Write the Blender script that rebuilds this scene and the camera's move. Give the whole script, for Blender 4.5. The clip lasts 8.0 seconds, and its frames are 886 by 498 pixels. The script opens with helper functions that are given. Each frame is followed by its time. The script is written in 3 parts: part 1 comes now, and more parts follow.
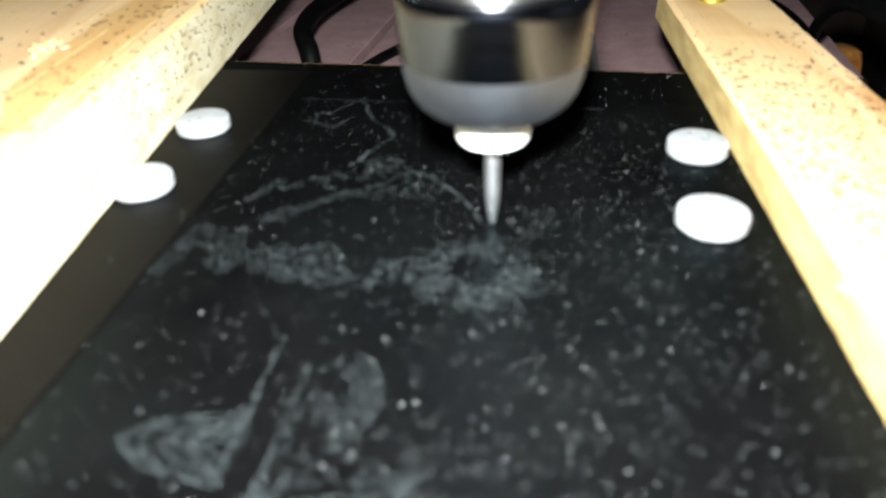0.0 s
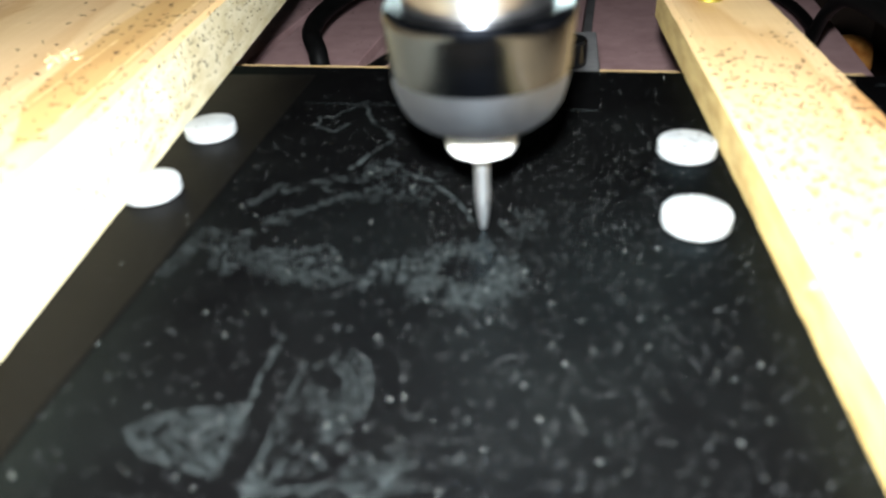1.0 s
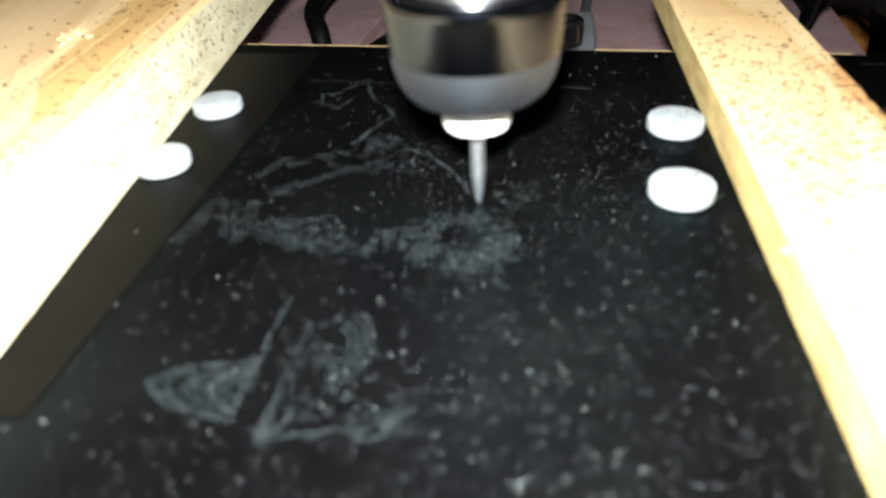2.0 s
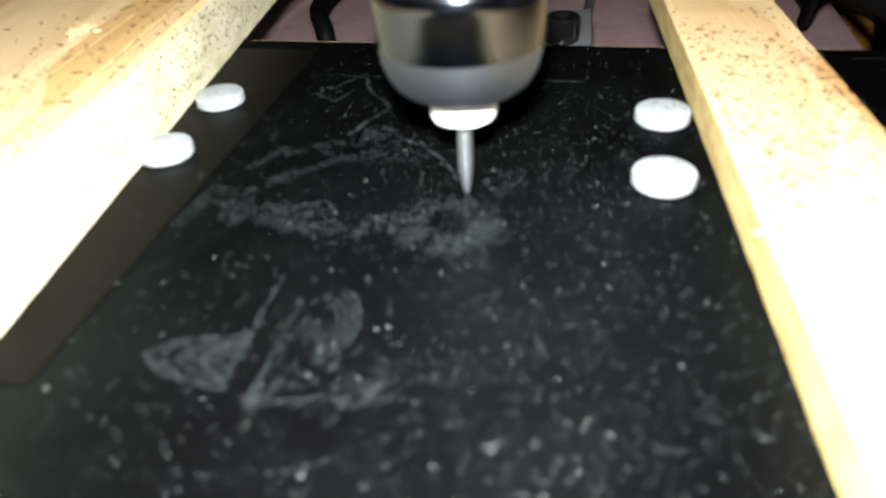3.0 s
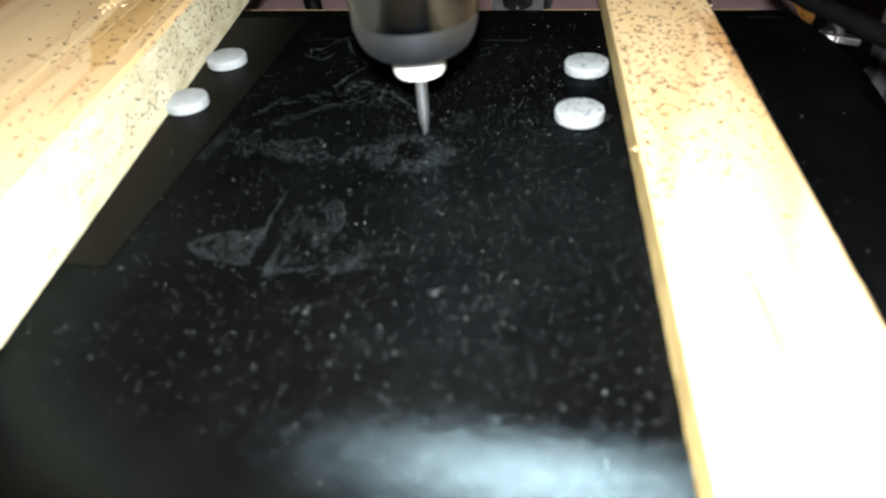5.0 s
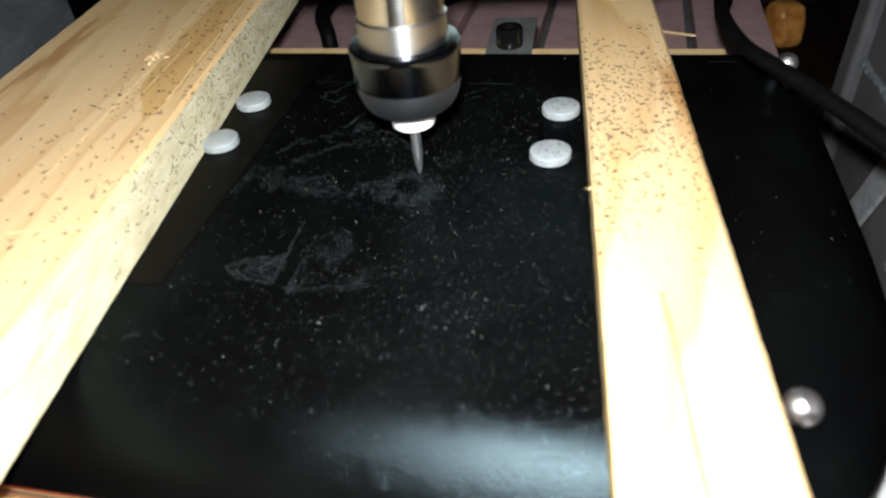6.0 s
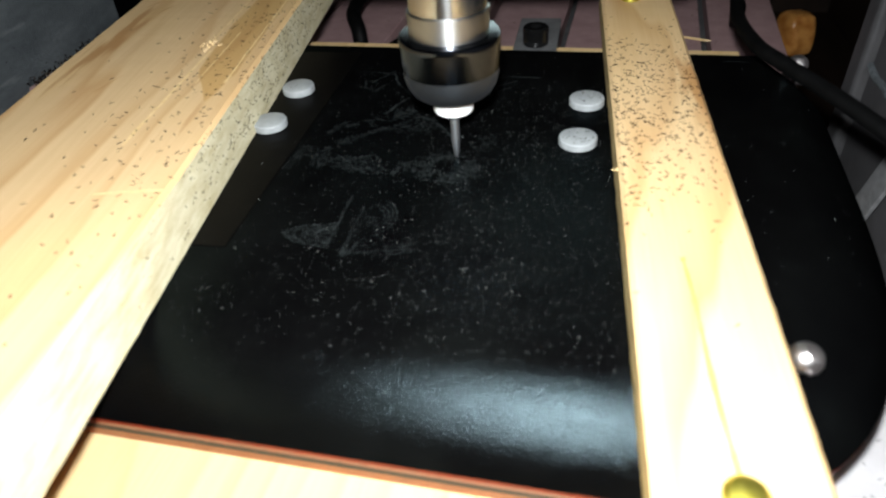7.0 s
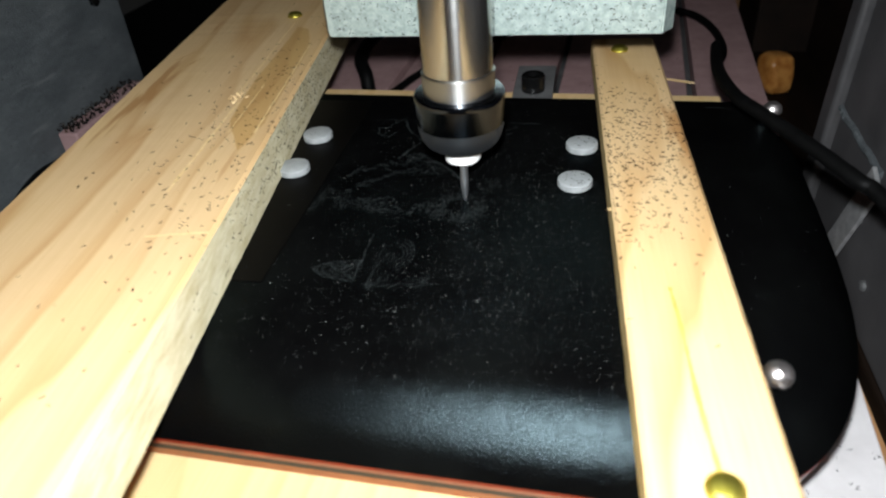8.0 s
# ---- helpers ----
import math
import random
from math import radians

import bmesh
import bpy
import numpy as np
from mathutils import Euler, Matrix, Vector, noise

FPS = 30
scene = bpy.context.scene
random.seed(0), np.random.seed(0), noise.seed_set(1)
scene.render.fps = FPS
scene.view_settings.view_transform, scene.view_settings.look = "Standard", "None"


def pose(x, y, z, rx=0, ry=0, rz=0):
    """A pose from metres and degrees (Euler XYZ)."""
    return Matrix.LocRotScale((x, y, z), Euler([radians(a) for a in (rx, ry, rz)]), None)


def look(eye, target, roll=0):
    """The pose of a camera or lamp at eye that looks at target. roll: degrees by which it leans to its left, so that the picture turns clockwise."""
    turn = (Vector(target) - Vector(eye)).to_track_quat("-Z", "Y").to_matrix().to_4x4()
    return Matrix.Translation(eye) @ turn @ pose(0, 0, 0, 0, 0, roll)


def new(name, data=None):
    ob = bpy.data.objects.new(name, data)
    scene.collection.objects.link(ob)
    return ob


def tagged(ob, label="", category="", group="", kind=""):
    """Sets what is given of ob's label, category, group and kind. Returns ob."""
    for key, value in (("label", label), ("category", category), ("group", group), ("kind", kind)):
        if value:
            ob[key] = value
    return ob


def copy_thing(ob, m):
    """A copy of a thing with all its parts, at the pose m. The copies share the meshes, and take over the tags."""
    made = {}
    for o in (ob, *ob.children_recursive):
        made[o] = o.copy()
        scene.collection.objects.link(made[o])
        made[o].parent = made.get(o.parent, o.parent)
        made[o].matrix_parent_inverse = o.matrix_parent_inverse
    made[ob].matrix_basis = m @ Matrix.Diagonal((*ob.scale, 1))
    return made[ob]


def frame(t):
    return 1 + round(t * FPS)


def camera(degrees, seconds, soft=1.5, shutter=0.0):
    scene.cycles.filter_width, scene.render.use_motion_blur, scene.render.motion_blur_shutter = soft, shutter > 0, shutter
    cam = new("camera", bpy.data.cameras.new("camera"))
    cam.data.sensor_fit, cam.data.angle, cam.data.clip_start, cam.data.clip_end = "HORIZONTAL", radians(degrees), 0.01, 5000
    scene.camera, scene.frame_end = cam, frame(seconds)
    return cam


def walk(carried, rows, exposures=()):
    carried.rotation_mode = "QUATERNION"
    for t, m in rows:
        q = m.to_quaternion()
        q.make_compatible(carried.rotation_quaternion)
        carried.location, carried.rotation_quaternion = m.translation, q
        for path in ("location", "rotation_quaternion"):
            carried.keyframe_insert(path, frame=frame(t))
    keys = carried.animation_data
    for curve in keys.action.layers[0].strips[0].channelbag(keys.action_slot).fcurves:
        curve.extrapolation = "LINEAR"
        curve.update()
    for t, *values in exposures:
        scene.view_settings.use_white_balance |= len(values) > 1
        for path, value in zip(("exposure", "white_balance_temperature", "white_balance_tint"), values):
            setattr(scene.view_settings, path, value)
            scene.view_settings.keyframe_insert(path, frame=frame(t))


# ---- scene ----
cam = camera(65.0, 8.0, soft=2.2)
cam.data.dof.use_dof, cam.data.dof.focus_distance, cam.data.dof.aperture_fstop = True, 0.36, 12.5
PATH = [
    (0, (0.00922, -0.12513, 0.07943), (-0.0622, 0.3253, -0.2280), -2.25),
    (0.5, (0.01305, -0.12936, 0.08739), (-0.0717, 0.3222, -0.2150), -3.42),
    (1, (0.01510, -0.12866, 0.08407), (-0.0694, 0.3169, -0.2271), -3.63),
    (2.5, (0.01976, -0.14144, 0.08726), (-0.0660, 0.2952, -0.2360), -3.46),
    (3, (0.02321, -0.14313, 0.08627), (-0.0697, 0.2938, -0.2346), -3.97),
    (3.5, (0.02371, -0.14610, 0.08913), (-0.0651, 0.2939, -0.2287), -3.70),
    (4, (0.02673, -0.14734, 0.09151), (-0.0630, 0.2908, -0.2287), -4.03),
    (5.5, (0.04816, -0.20564, 0.11784), (-0.0388, 0.2120, -0.2293), -5.26),
    (6, (0.05501, -0.21313, 0.13195), (-0.0457, 0.2078, -0.2074), -6.05),
    (6.5, (0.05723, -0.23677, 0.13205), (-0.0498, 0.1821, -0.2080), -6.13),
    (7, (0.04823, -0.23870, 0.13680), (-0.0557, 0.1845, -0.1987), -4.78),
    (7.5, (0.04224, -0.24338, 0.14965), (-0.0498, 0.1872, -0.1800), -4.13),
    (8, (0.04640, -0.26044, 0.15519), (-0.0547, 0.1774, -0.1620), -4.92),
]
EXPOSURES = [(0.0, 0.17), (4.0, 0.17), (5.5, -0.08), (8.0, -0.15)]
walk(cam, [(t, look(eye, target, roll)) for t, eye, target, roll in PATH], EXPOSURES)

# ---- light: a dim shed; the unseen light carried with the camera is built below ----
world = bpy.data.worlds.new("world")
scene.world = world
world.use_nodes = True
world.node_tree.nodes["Background"].inputs[0].default_value = (0.8, 0.85, 1.0, 1)
world.node_tree.nodes["Background"].inputs[1].default_value = 0.002
CAM_LIGHT_GLOW = 8000.0
CAM_LIGHT_COLOUR = (0.95, 1.0, 1.04)
CAM_LIGHT_AT = pose(-0.004, 0.022, 0.006)


# ---- materials ----
class Mat:
    """A small builder of node materials."""

    def __init__(self, name, rough=0.5, metal=0.0, coat=0.0, coat_rough=0.1):
        self.m = bpy.data.materials.new(name)
        self.m.use_nodes = True
        self.t = self.m.node_tree
        self.b = self.t.nodes["Principled BSDF"]
        self.b.inputs["Roughness"].default_value = rough
        self.b.inputs["Metallic"].default_value = metal
        self.b.inputs["Coat Weight"].default_value = coat
        self.b.inputs["Coat Roughness"].default_value = coat_rough
        self.co = self.t.nodes.new("ShaderNodeTexCoord").outputs["Object"]

    def node(self, kind, ins=(), **props):
        n = self.t.nodes.new(kind)
        for k, v in props.items():
            setattr(n, k, v)
        for k, v in dict(ins).items():
            if isinstance(v, bpy.types.NodeSocket):
                self.t.links.new(v, n.inputs[k])
            else:
                n.inputs[k].default_value = v
        return n

    def scaled(self, s, turn=(0, 0, 0)):
        return self.node("ShaderNodeMapping", {"Vector": self.co, "Scale": s, "Rotation": turn}).outputs[0]

    def noise(self, scale, detail=4, rough=0.55, vec=None, distort=0.0):
        return self.node("ShaderNodeTexNoise", {"Vector": vec or self.co, "Scale": scale, "Detail": detail,
                                                "Roughness": rough, "Distortion": distort}).outputs["Fac"]

    def ramp(self, fac, stops):
        n = self.node("ShaderNodeValToRGB", {"Fac": fac})
        e = n.color_ramp.elements
        while len(e) < len(stops):
            e.new(0.5)
        for el, (p, c) in zip(e, stops):
            el.position, el.color = p, (*c, 1) if len(c) == 3 else c
        return n.outputs["Color"]

    def mix(self, fac, a, b, mode="MIX"):
        n = self.node("ShaderNodeMix", {"Factor": fac, 6: a, 7: b}, data_type="RGBA", blend_type=mode)
        return n.outputs[2]

    def math(self, op, a, b=0.0):
        return self.node("ShaderNodeMath", {0: a, 1: b}, operation=op).outputs[0]

    def color(self, c):
        if isinstance(c, bpy.types.NodeSocket):
            self.t.links.new(c, self.b.inputs["Base Color"])
        else:
            self.b.inputs["Base Color"].default_value = (*c, 1)
        return self

    def rough(self, fac, lo, hi):
        n = self.node("ShaderNodeMapRange", {"Value": fac, "To Min": lo, "To Max": hi})
        self.t.links.new(n.outputs[0], self.b.inputs["Roughness"])
        return self

    def bump(self, fac, dist, strength=1.0):
        n = self.node("ShaderNodeBump", {"Height": fac, "Distance": dist, "Strength": strength})
        self.t.links.new(n.outputs[0], self.b.inputs["Normal"])
        return self


def turned(m, amount):
    """Lathe-turned metal: the fine grooves run round the local z."""
    t = m.node("ShaderNodeTangent", direction_type="RADIAL", axis="Z").outputs[0]
    m.t.links.new(t, m.b.inputs["Tangent"])
    m.b.inputs["Anisotropic"].default_value = amount
    m.b.inputs["Anisotropic Rotation"].default_value = 0.25
    return m.m


def grey(v):
    return (v, v, v)


def pine(name, light, dark, rings=95.0, shift=0.0):
    """Planed pine, grain along the local y."""
    m = Mat(name, 0.55)
    flow = m.node("ShaderNodeMapping", {"Vector": m.co, "Scale": (1, 0.16, 1), "Location": (shift, shift, 0)}).outputs[0]
    warp = m.noise(13, 3, 0.5, flow)
    sep = m.node("ShaderNodeSeparateXYZ", {0: m.co})
    x = m.math("ADD", m.math("MULTIPLY", sep.outputs[0], rings), m.math("MULTIPLY", warp, 6.5))
    x = m.math("ADD", x, m.math("MULTIPLY", sep.outputs[2], rings * 0.9))
    saw = m.math("FRACT", x)
    ring = m.ramp(saw, [(0.0, grey(0.05)), (0.55, grey(0.25)), (0.88, grey(0.9)), (1.0, grey(0.05))])
    ring = m.math("MINIMUM", m.math("MULTIPLY", ring, m.math("MULTIPLY", m.noise(30, 2, 0.5, flow), 1.35)), 1.0)
    fibre = m.noise(900, 3, 0.6, m.scaled((1, 0.03, 1)))
    stain = m.noise(22, 4, 0.6, m.scaled((1, 0.35, 1)))
    c = m.mix(ring, (*light, 1), (*dark, 1))
    c = m.mix(m.math("MULTIPLY", fibre, 0.35), c, (dark[0] * 0.8, dark[1] * 0.75, dark[2] * 0.6, 1))
    c = m.mix(m.ramp(stain, [(0.45, grey(0)), (0.75, grey(0.35))]), c, (0.62, 0.42, 0.16, 1))
    streak = m.noise(70, 3, 0.6, m.scaled((1, 0.10, 1), (0, 0, 0.10)))
    c = m.mix(m.ramp(streak, [(0.63, grey(0)), (0.69, grey(0.75))]), c, (dark[0] * 0.8, dark[1] * 0.7, dark[2] * 0.55, 1))
    m.color(c).rough(fibre, 0.42, 0.65).bump(m.math("ADD", fibre, m.math("MULTIPLY", ring, 0.4)), 0.00015, 0.6)
    return m.m


PINE = pine("pine", (0.70, 0.505, 0.275), (0.445, 0.238, 0.086), 42.0)
PINE_STAINED = pine("pine_stained", (0.55, 0.345, 0.135), (0.40, 0.215, 0.070), 42.0, 0.0)
PINE_PALE = pine("pine_pale", (0.64, 0.46, 0.24), (0.52, 0.34, 0.15), 70.0, 0.7)

m = Mat("sawn_pine", 0.8)
n1 = m.noise(260, 4, 0.65, m.scaled((1, 0.25, 1)))
n2 = m.noise(60, 3)
m.color(m.mix(m.ramp(n1, [(0.35, grey(0)), (0.7, grey(1))]), (0.63, 0.57, 0.39, 1), (0.43, 0.36, 0.20, 1)))
m.bump(m.math("ADD", n1, n2), 0.0006, 0.8)
SAWN = m.m
m = Mat("sawn_pine_yellow", 0.75)
n1 = m.noise(260, 4, 0.65, m.scaled((1, 0.25, 1)))
n2 = m.noise(60, 3)
m.color(m.mix(m.ramp(n1, [(0.35, grey(0)), (0.7, grey(1))]), (0.47, 0.35, 0.135, 1), (0.29, 0.19, 0.06, 1)))
m.bump(m.math("ADD", n1, n2), 0.0006, 0.8)
SAWN_YELLOW = m.m

m = Mat("black_lacquer", 0.5)
n1 = m.noise(1700, 2, 0.5)
n2 = m.noise(26, 6, 0.65)
m.b.inputs["Specular IOR Level"].default_value = 0.0
m.color(m.ramp(n2, [(0.30, (0.0008, 0.0007, 0.0008)), (0.55, (0.0016, 0.0016, 0.0016)), (0.75, (0.0025, 0.0027, 0.0026))]))
m.bump(n1, 0.00020, 1.0)
# satin gloss of the sprayed film: a short-tailed lobe over the black ground
sheen = m.node("ShaderNodeBsdfAnisotropic", {"Color": (0.66, 0.92, 1.0, 1)}, distribution="BECKMANN")
m.t.links.new(m.node("ShaderNodeMapRange", {"Value": n2, "To Min": 0.26, "To Max": 0.32}).outputs[0], sheen.inputs["Roughness"])
m.t.links.new(m.b.inputs["Normal"].links[0].from_socket, sheen.inputs["Normal"])
film = m.node("ShaderNodeMixShader", {0: 0.0115, 1: m.b.outputs[0], 2: sheen.outputs[0]})
m.t.links.new(film.outputs[0], m.t.nodes["Material Output"].inputs["Surface"])
LACQUER = m.m
# brown tint also stands in for the pine bar's reflection in the film
m = Mat("tape_film", 0.35)
m.b.inputs["Specular IOR Level"].default_value = 0.05
n1 = m.noise(60, 5, 0.65)
m.color(m.ramp(n1, [(0.3, (0.0011, 0.0010, 0.0009)), (0.75, (0.0016, 0.0014, 0.0013))])).rough(n1, 0.38, 0.5).bump(m.noise(900, 2), 0.00005)
TAPE = m.m
m = Mat("tape_edge", 0.7)
m.b.inputs["Specular IOR Level"].default_value = 0.05
m.color(m.ramp(m.noise(300, 3), [(0.3, grey(0.0002)), (0.7, grey(0.0005))]))
TAPE_EDGE = m.m

m = Mat("red_edge", 0.35, 0.0, 0.3)
m.color(m.ramp(m.noise(120, 3), [(0.3, (0.095, 0.010, 0.004)), (0.75, (0.155, 0.019, 0.007))]))
RED_EDGE = m.m
m = Mat("orange_edge", 0.45, 0.0, 0.2)
m.color(m.ramp(m.noise(160, 3), [(0.3, (0.16, 0.040, 0.010)), (0.75, (0.24, 0.070, 0.017))]))
ORANGE_EDGE = m.m
m = Mat("groove_black", 0.5)
m.color(m.ramp(m.noise(90, 3), [(0.3, grey(0.006)), (0.7, grey(0.014))]))
GROOVE = m.m

m = Mat("cut_scratch", 0.8)
m.b.inputs["Specular IOR Level"].default_value = 0.1
m.color(m.ramp(m.noise(900, 3), [(0.35, (0.006, 0.0078, 0.0076)), (0.70, (0.031, 0.037, 0.037))]))
SCRATCH = m.m
m = Mat("pale_dust", 0.85)
g = m.node("ShaderNodeNewGeometry").outputs["Random Per Island"]
m.color(m.ramp(g, [(0.0, (0.003, 0.0035, 0.0035)), (0.50, (0.010, 0.012, 0.012)), (0.84, (0.036, 0.042, 0.041)), (1.0, (0.17, 0.19, 0.17))]))
DUST = m.m
m = Mat("dark_chip", 0.7)
m.b.inputs["Specular IOR Level"].default_value = 0.1
g = m.node("ShaderNodeNewGeometry").outputs["Random Per Island"]
m.color(m.ramp(g, [(0.0, (0.003, 0.0028, 0.0025)), (0.85, (0.012, 0.009, 0.008)), (1.0, (0.07, 0.04, 0.02))]))
CHIP = m.m

m = Mat("white_pad", 0.5)
m.color(m.ramp(m.noise(240, 4), [(0.3, (0.22, 0.232, 0.232)), (0.7, (0.29, 0.303, 0.303))])).bump(m.noise(900, 3), 0.0001)
PAD = m.m

m = Mat("polished_steel", 0.16, 1.0)
lines = m.noise(900, 3, 0.6, m.scaled((0.05, 0.05, 1)))
m.color((0.48, 0.48, 0.465)).rough(lines, 0.16, 0.24).bump(lines, 0.00003, 0.5)
STEEL = turned(m, 0.8)
m = Mat("nut_steel", 0.2, 1.0)
lines = m.noise(700, 3, 0.6, m.scaled((0.05, 0.05, 1)))
m.color((0.050, 0.057, 0.072)).rough(lines, 0.15, 0.22)
NUT = m.m
m = Mat("satin_steel", 0.45, 1.0)
m.color((0.105, 0.111, 0.120)).rough(m.noise(500, 3), 0.44, 0.56)
SATIN = m.m
m = Mat("satin_light", 0.35, 1.0)
m.color((0.44, 0.435, 0.415)).rough(m.noise(500, 3, 0.6, m.scaled((0.05, 0.05, 1))), 0.28, 0.42)
SATIN_LIGHT = turned(m, 0.7)
m = Mat("ground_steel", 0.4, 1.0)
m.color((0.62, 0.63, 0.64)).rough(m.noise(600, 2), 0.36, 0.5)
GROUND = m.m
m = Mat("collet_face", 0.45, 0.0)
m.color((0.82, 0.82, 0.80)).rough(m.noise(300, 2), 0.35, 0.5)
COLLET = m.m
m = Mat("brass", 0.25, 1.0)
m.color(m.ramp(m.noise(300, 3), [(0.3, (0.46, 0.40, 0.05)), (0.75, (0.66, 0.58, 0.12))])).rough(m.noise(500, 2), 0.36, 0.52)
BRASS = m.m
m = Mat("chrome", 0.16, 1.0)
m.color((0.86, 0.80, 0.77)).rough(m.noise(200, 2), 0.28, 0.38)
CHROME = m.m
m = Mat("black_rubber", 0.55)
m.b.inputs["Specular IOR Level"].default_value = 0.07
m.color(m.ramp(m.noise(200, 3), [(0.3, grey(0.0010)), (0.7, grey(0.0025))])).bump(m.noise(800, 2), 0.0001)
RUBBER = m.m
m = Mat("black_oxide", 0.2, 0.0, 0.15, 0.06)
m.color(grey(0.004)).rough(m.noise(400, 2), 0.10, 0.18)
m.b.inputs["Specular IOR Level"].default_value = 0.3
OXIDE = m.m

m = Mat("bed_metal", 0.5, 0.0)
n1 = m.noise(55, 5, 0.65)
n2 = m.noise(700, 3)
m.color(m.ramp(n1, [(0.3, (0.29, 0.175, 0.172)), (0.75, (0.43, 0.280, 0.274))])).rough(n2, 0.4, 0.6).bump(n2, 0.0001, 0.5)
BED = m.m
m = Mat("bed_pale", 0.55)
n1 = m.noise(45, 5, 0.65)
m.color(m.ramp(n1, [(0.3, (0.42, 0.40, 0.40)), (0.75, (0.55, 0.53, 0.53))])).rough(n1, 0.45, 0.6)
BED_PALE = m.m
# dark grey for screws and slot floors, slot shade put into the colour
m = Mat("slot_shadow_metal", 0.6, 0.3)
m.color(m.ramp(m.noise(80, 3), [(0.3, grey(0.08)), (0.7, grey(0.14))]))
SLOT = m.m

m = Mat("clamp_steel", 0.45, 0.3)
m.color(m.ramp(m.noise(120, 4), [(0.3, grey(0.10)), (0.7, grey(0.17))])).rough(m.noise(300, 2), 0.35, 0.55)
CLAMP = m.m
m = Mat("grey_panel", 0.55, 0.3)
n1 = m.noise(26, 7, 0.75, m.scaled((1, 0.6, 1.6), (0.6, 0, 0)))
n2 = m.noise(300, 5, 0.8)
n3 = m.noise(120, 3, 0.6, m.scaled((1, 0.15, 1), (0.7, 0, 0)))
c = m.ramp(n1, [(0.3, (0.055, 0.064, 0.070)), (0.5, (0.100, 0.112, 0.118)), (0.72, (0.17, 0.185, 0.19))])
c = m.mix(m.ramp(n2, [(0.58, grey(0)), (0.70, grey(0.8))]), c, (0.03, 0.03, 0.032, 1))
c = m.mix(m.ramp(n3, [(0.62, grey(0)), (0.72, grey(0.5))]), c, (0.24, 0.25, 0.25, 1))
m.color(c).rough(n1, 0.4, 0.65).bump(n2, 0.0010, 0.8)
PANEL = m.m
m = Mat("dark_panel", 0.5, 0.3)
n1 = m.noise(16, 6, 0.7)
n2 = m.noise(500, 3)
m.color(m.ramp(n1, [(0.3, (0.042, 0.041, 0.042)), (0.7, (0.100, 0.096, 0.098))])).rough(n1, 0.4, 0.6).bump(n2, 0.0002, 0.6)
PANEL_DARK = m.m
m = Mat("speckled_block", 0.4, 0.5)
n1 = m.noise(420, 3, 0.7)
n2 = m.noise(260, 4, 0.7)
m.color(m.mix(m.ramp(n2, [(0.35, grey(0)), (0.65, grey(1))]), (0.23, 0.29, 0.27, 1), (0.41, 0.48, 0.45, 1))).rough(n1, 0.3, 0.6).bump(n1, 0.0002, 0.6)
BLOCK = m.m
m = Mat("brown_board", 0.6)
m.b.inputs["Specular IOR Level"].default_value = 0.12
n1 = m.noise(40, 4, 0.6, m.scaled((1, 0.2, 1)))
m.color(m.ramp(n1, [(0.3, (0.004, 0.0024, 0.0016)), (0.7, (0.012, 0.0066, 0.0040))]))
BROWN = m.m
m = Mat("bench_top", 0.5)
n1 = m.noise(30, 5, 0.6, m.scaled((1, 0.15, 1)))
m.color(m.ramp(n1, [(0.3, (0.38, 0.19, 0.08)), (0.7, (0.52, 0.29, 0.13))])).rough(n1, 0.4, 0.6)
BENCH = m.m
m = Mat("amber_block", 0.4)
n1 = m.noise(90, 4)
m.color(m.ramp(n1, [(0.35, (0.27, 0.09, 0.015)), (0.6, (0.44, 0.20, 0.05))])).bump(n1, 0.001, 0.6)
AMBER = m.m
m = Mat("clear_tab", 0.3, 0.6)
m.color(m.ramp(m.noise(120, 3), [(0.3, grey(0.35)), (0.7, grey(0.6))]))
TAB = m.m
m = Mat("resin", 0.5)
m.color(m.ramp(m.noise(200, 3), [(0.3, (0.44, 0.29, 0.05)), (0.7, (0.56, 0.39, 0.09))]))
RESIN = m.m
m = Mat("scraped_pine", 0.5)
m.color(m.ramp(m.noise(300, 3), [(0.3, (0.66, 0.46, 0.20)), (0.7, (0.78, 0.60, 0.32))])).bump(m.noise(500, 3), 0.0003)
SCRAPE = m.m
m = Mat("grain_fleck", 0.6)
m.color(m.ramp(m.noise(300, 3, 0.6, m.scaled((1, 0.1, 1))), [(0.3, (0.40, 0.22, 0.08)), (0.7, (0.54, 0.33, 0.14))]))
DASH = m.m
m = Mat("shed_wall", 0.9)
n1 = m.noise(6, 5)
m.color(m.ramp(n1, [(0.3, (0.05, 0.047, 0.044)), (0.7, (0.08, 0.075, 0.07))]))
SHED = m.m


# ---- mesh helpers ----
def link(name, bm, material, parent=None, label="", smooth=False):
    me = bpy.data.meshes.new(name)
    bm.normal_update()
    bm.to_mesh(me)
    bm.free()
    me.materials.append(material)
    if smooth:
        for p in me.polygons:
            p.use_smooth = True
        me.set_sharp_from_angle(angle=radians(24))
    ob = new(name, me)
    if parent:
        ob.parent = parent
    if label:
        ob["label"] = label
    return ob


def part(name, bm, material, parent, label="", smooth=False):
    return link(name, bm, material, parent, label, smooth)


def base(name, x, y, z, rz=0.0):
    e = new(name)
    e.empty_display_size = 0.01
    e.matrix_basis = pose(x, y, z, 0, 0, rz)
    return e


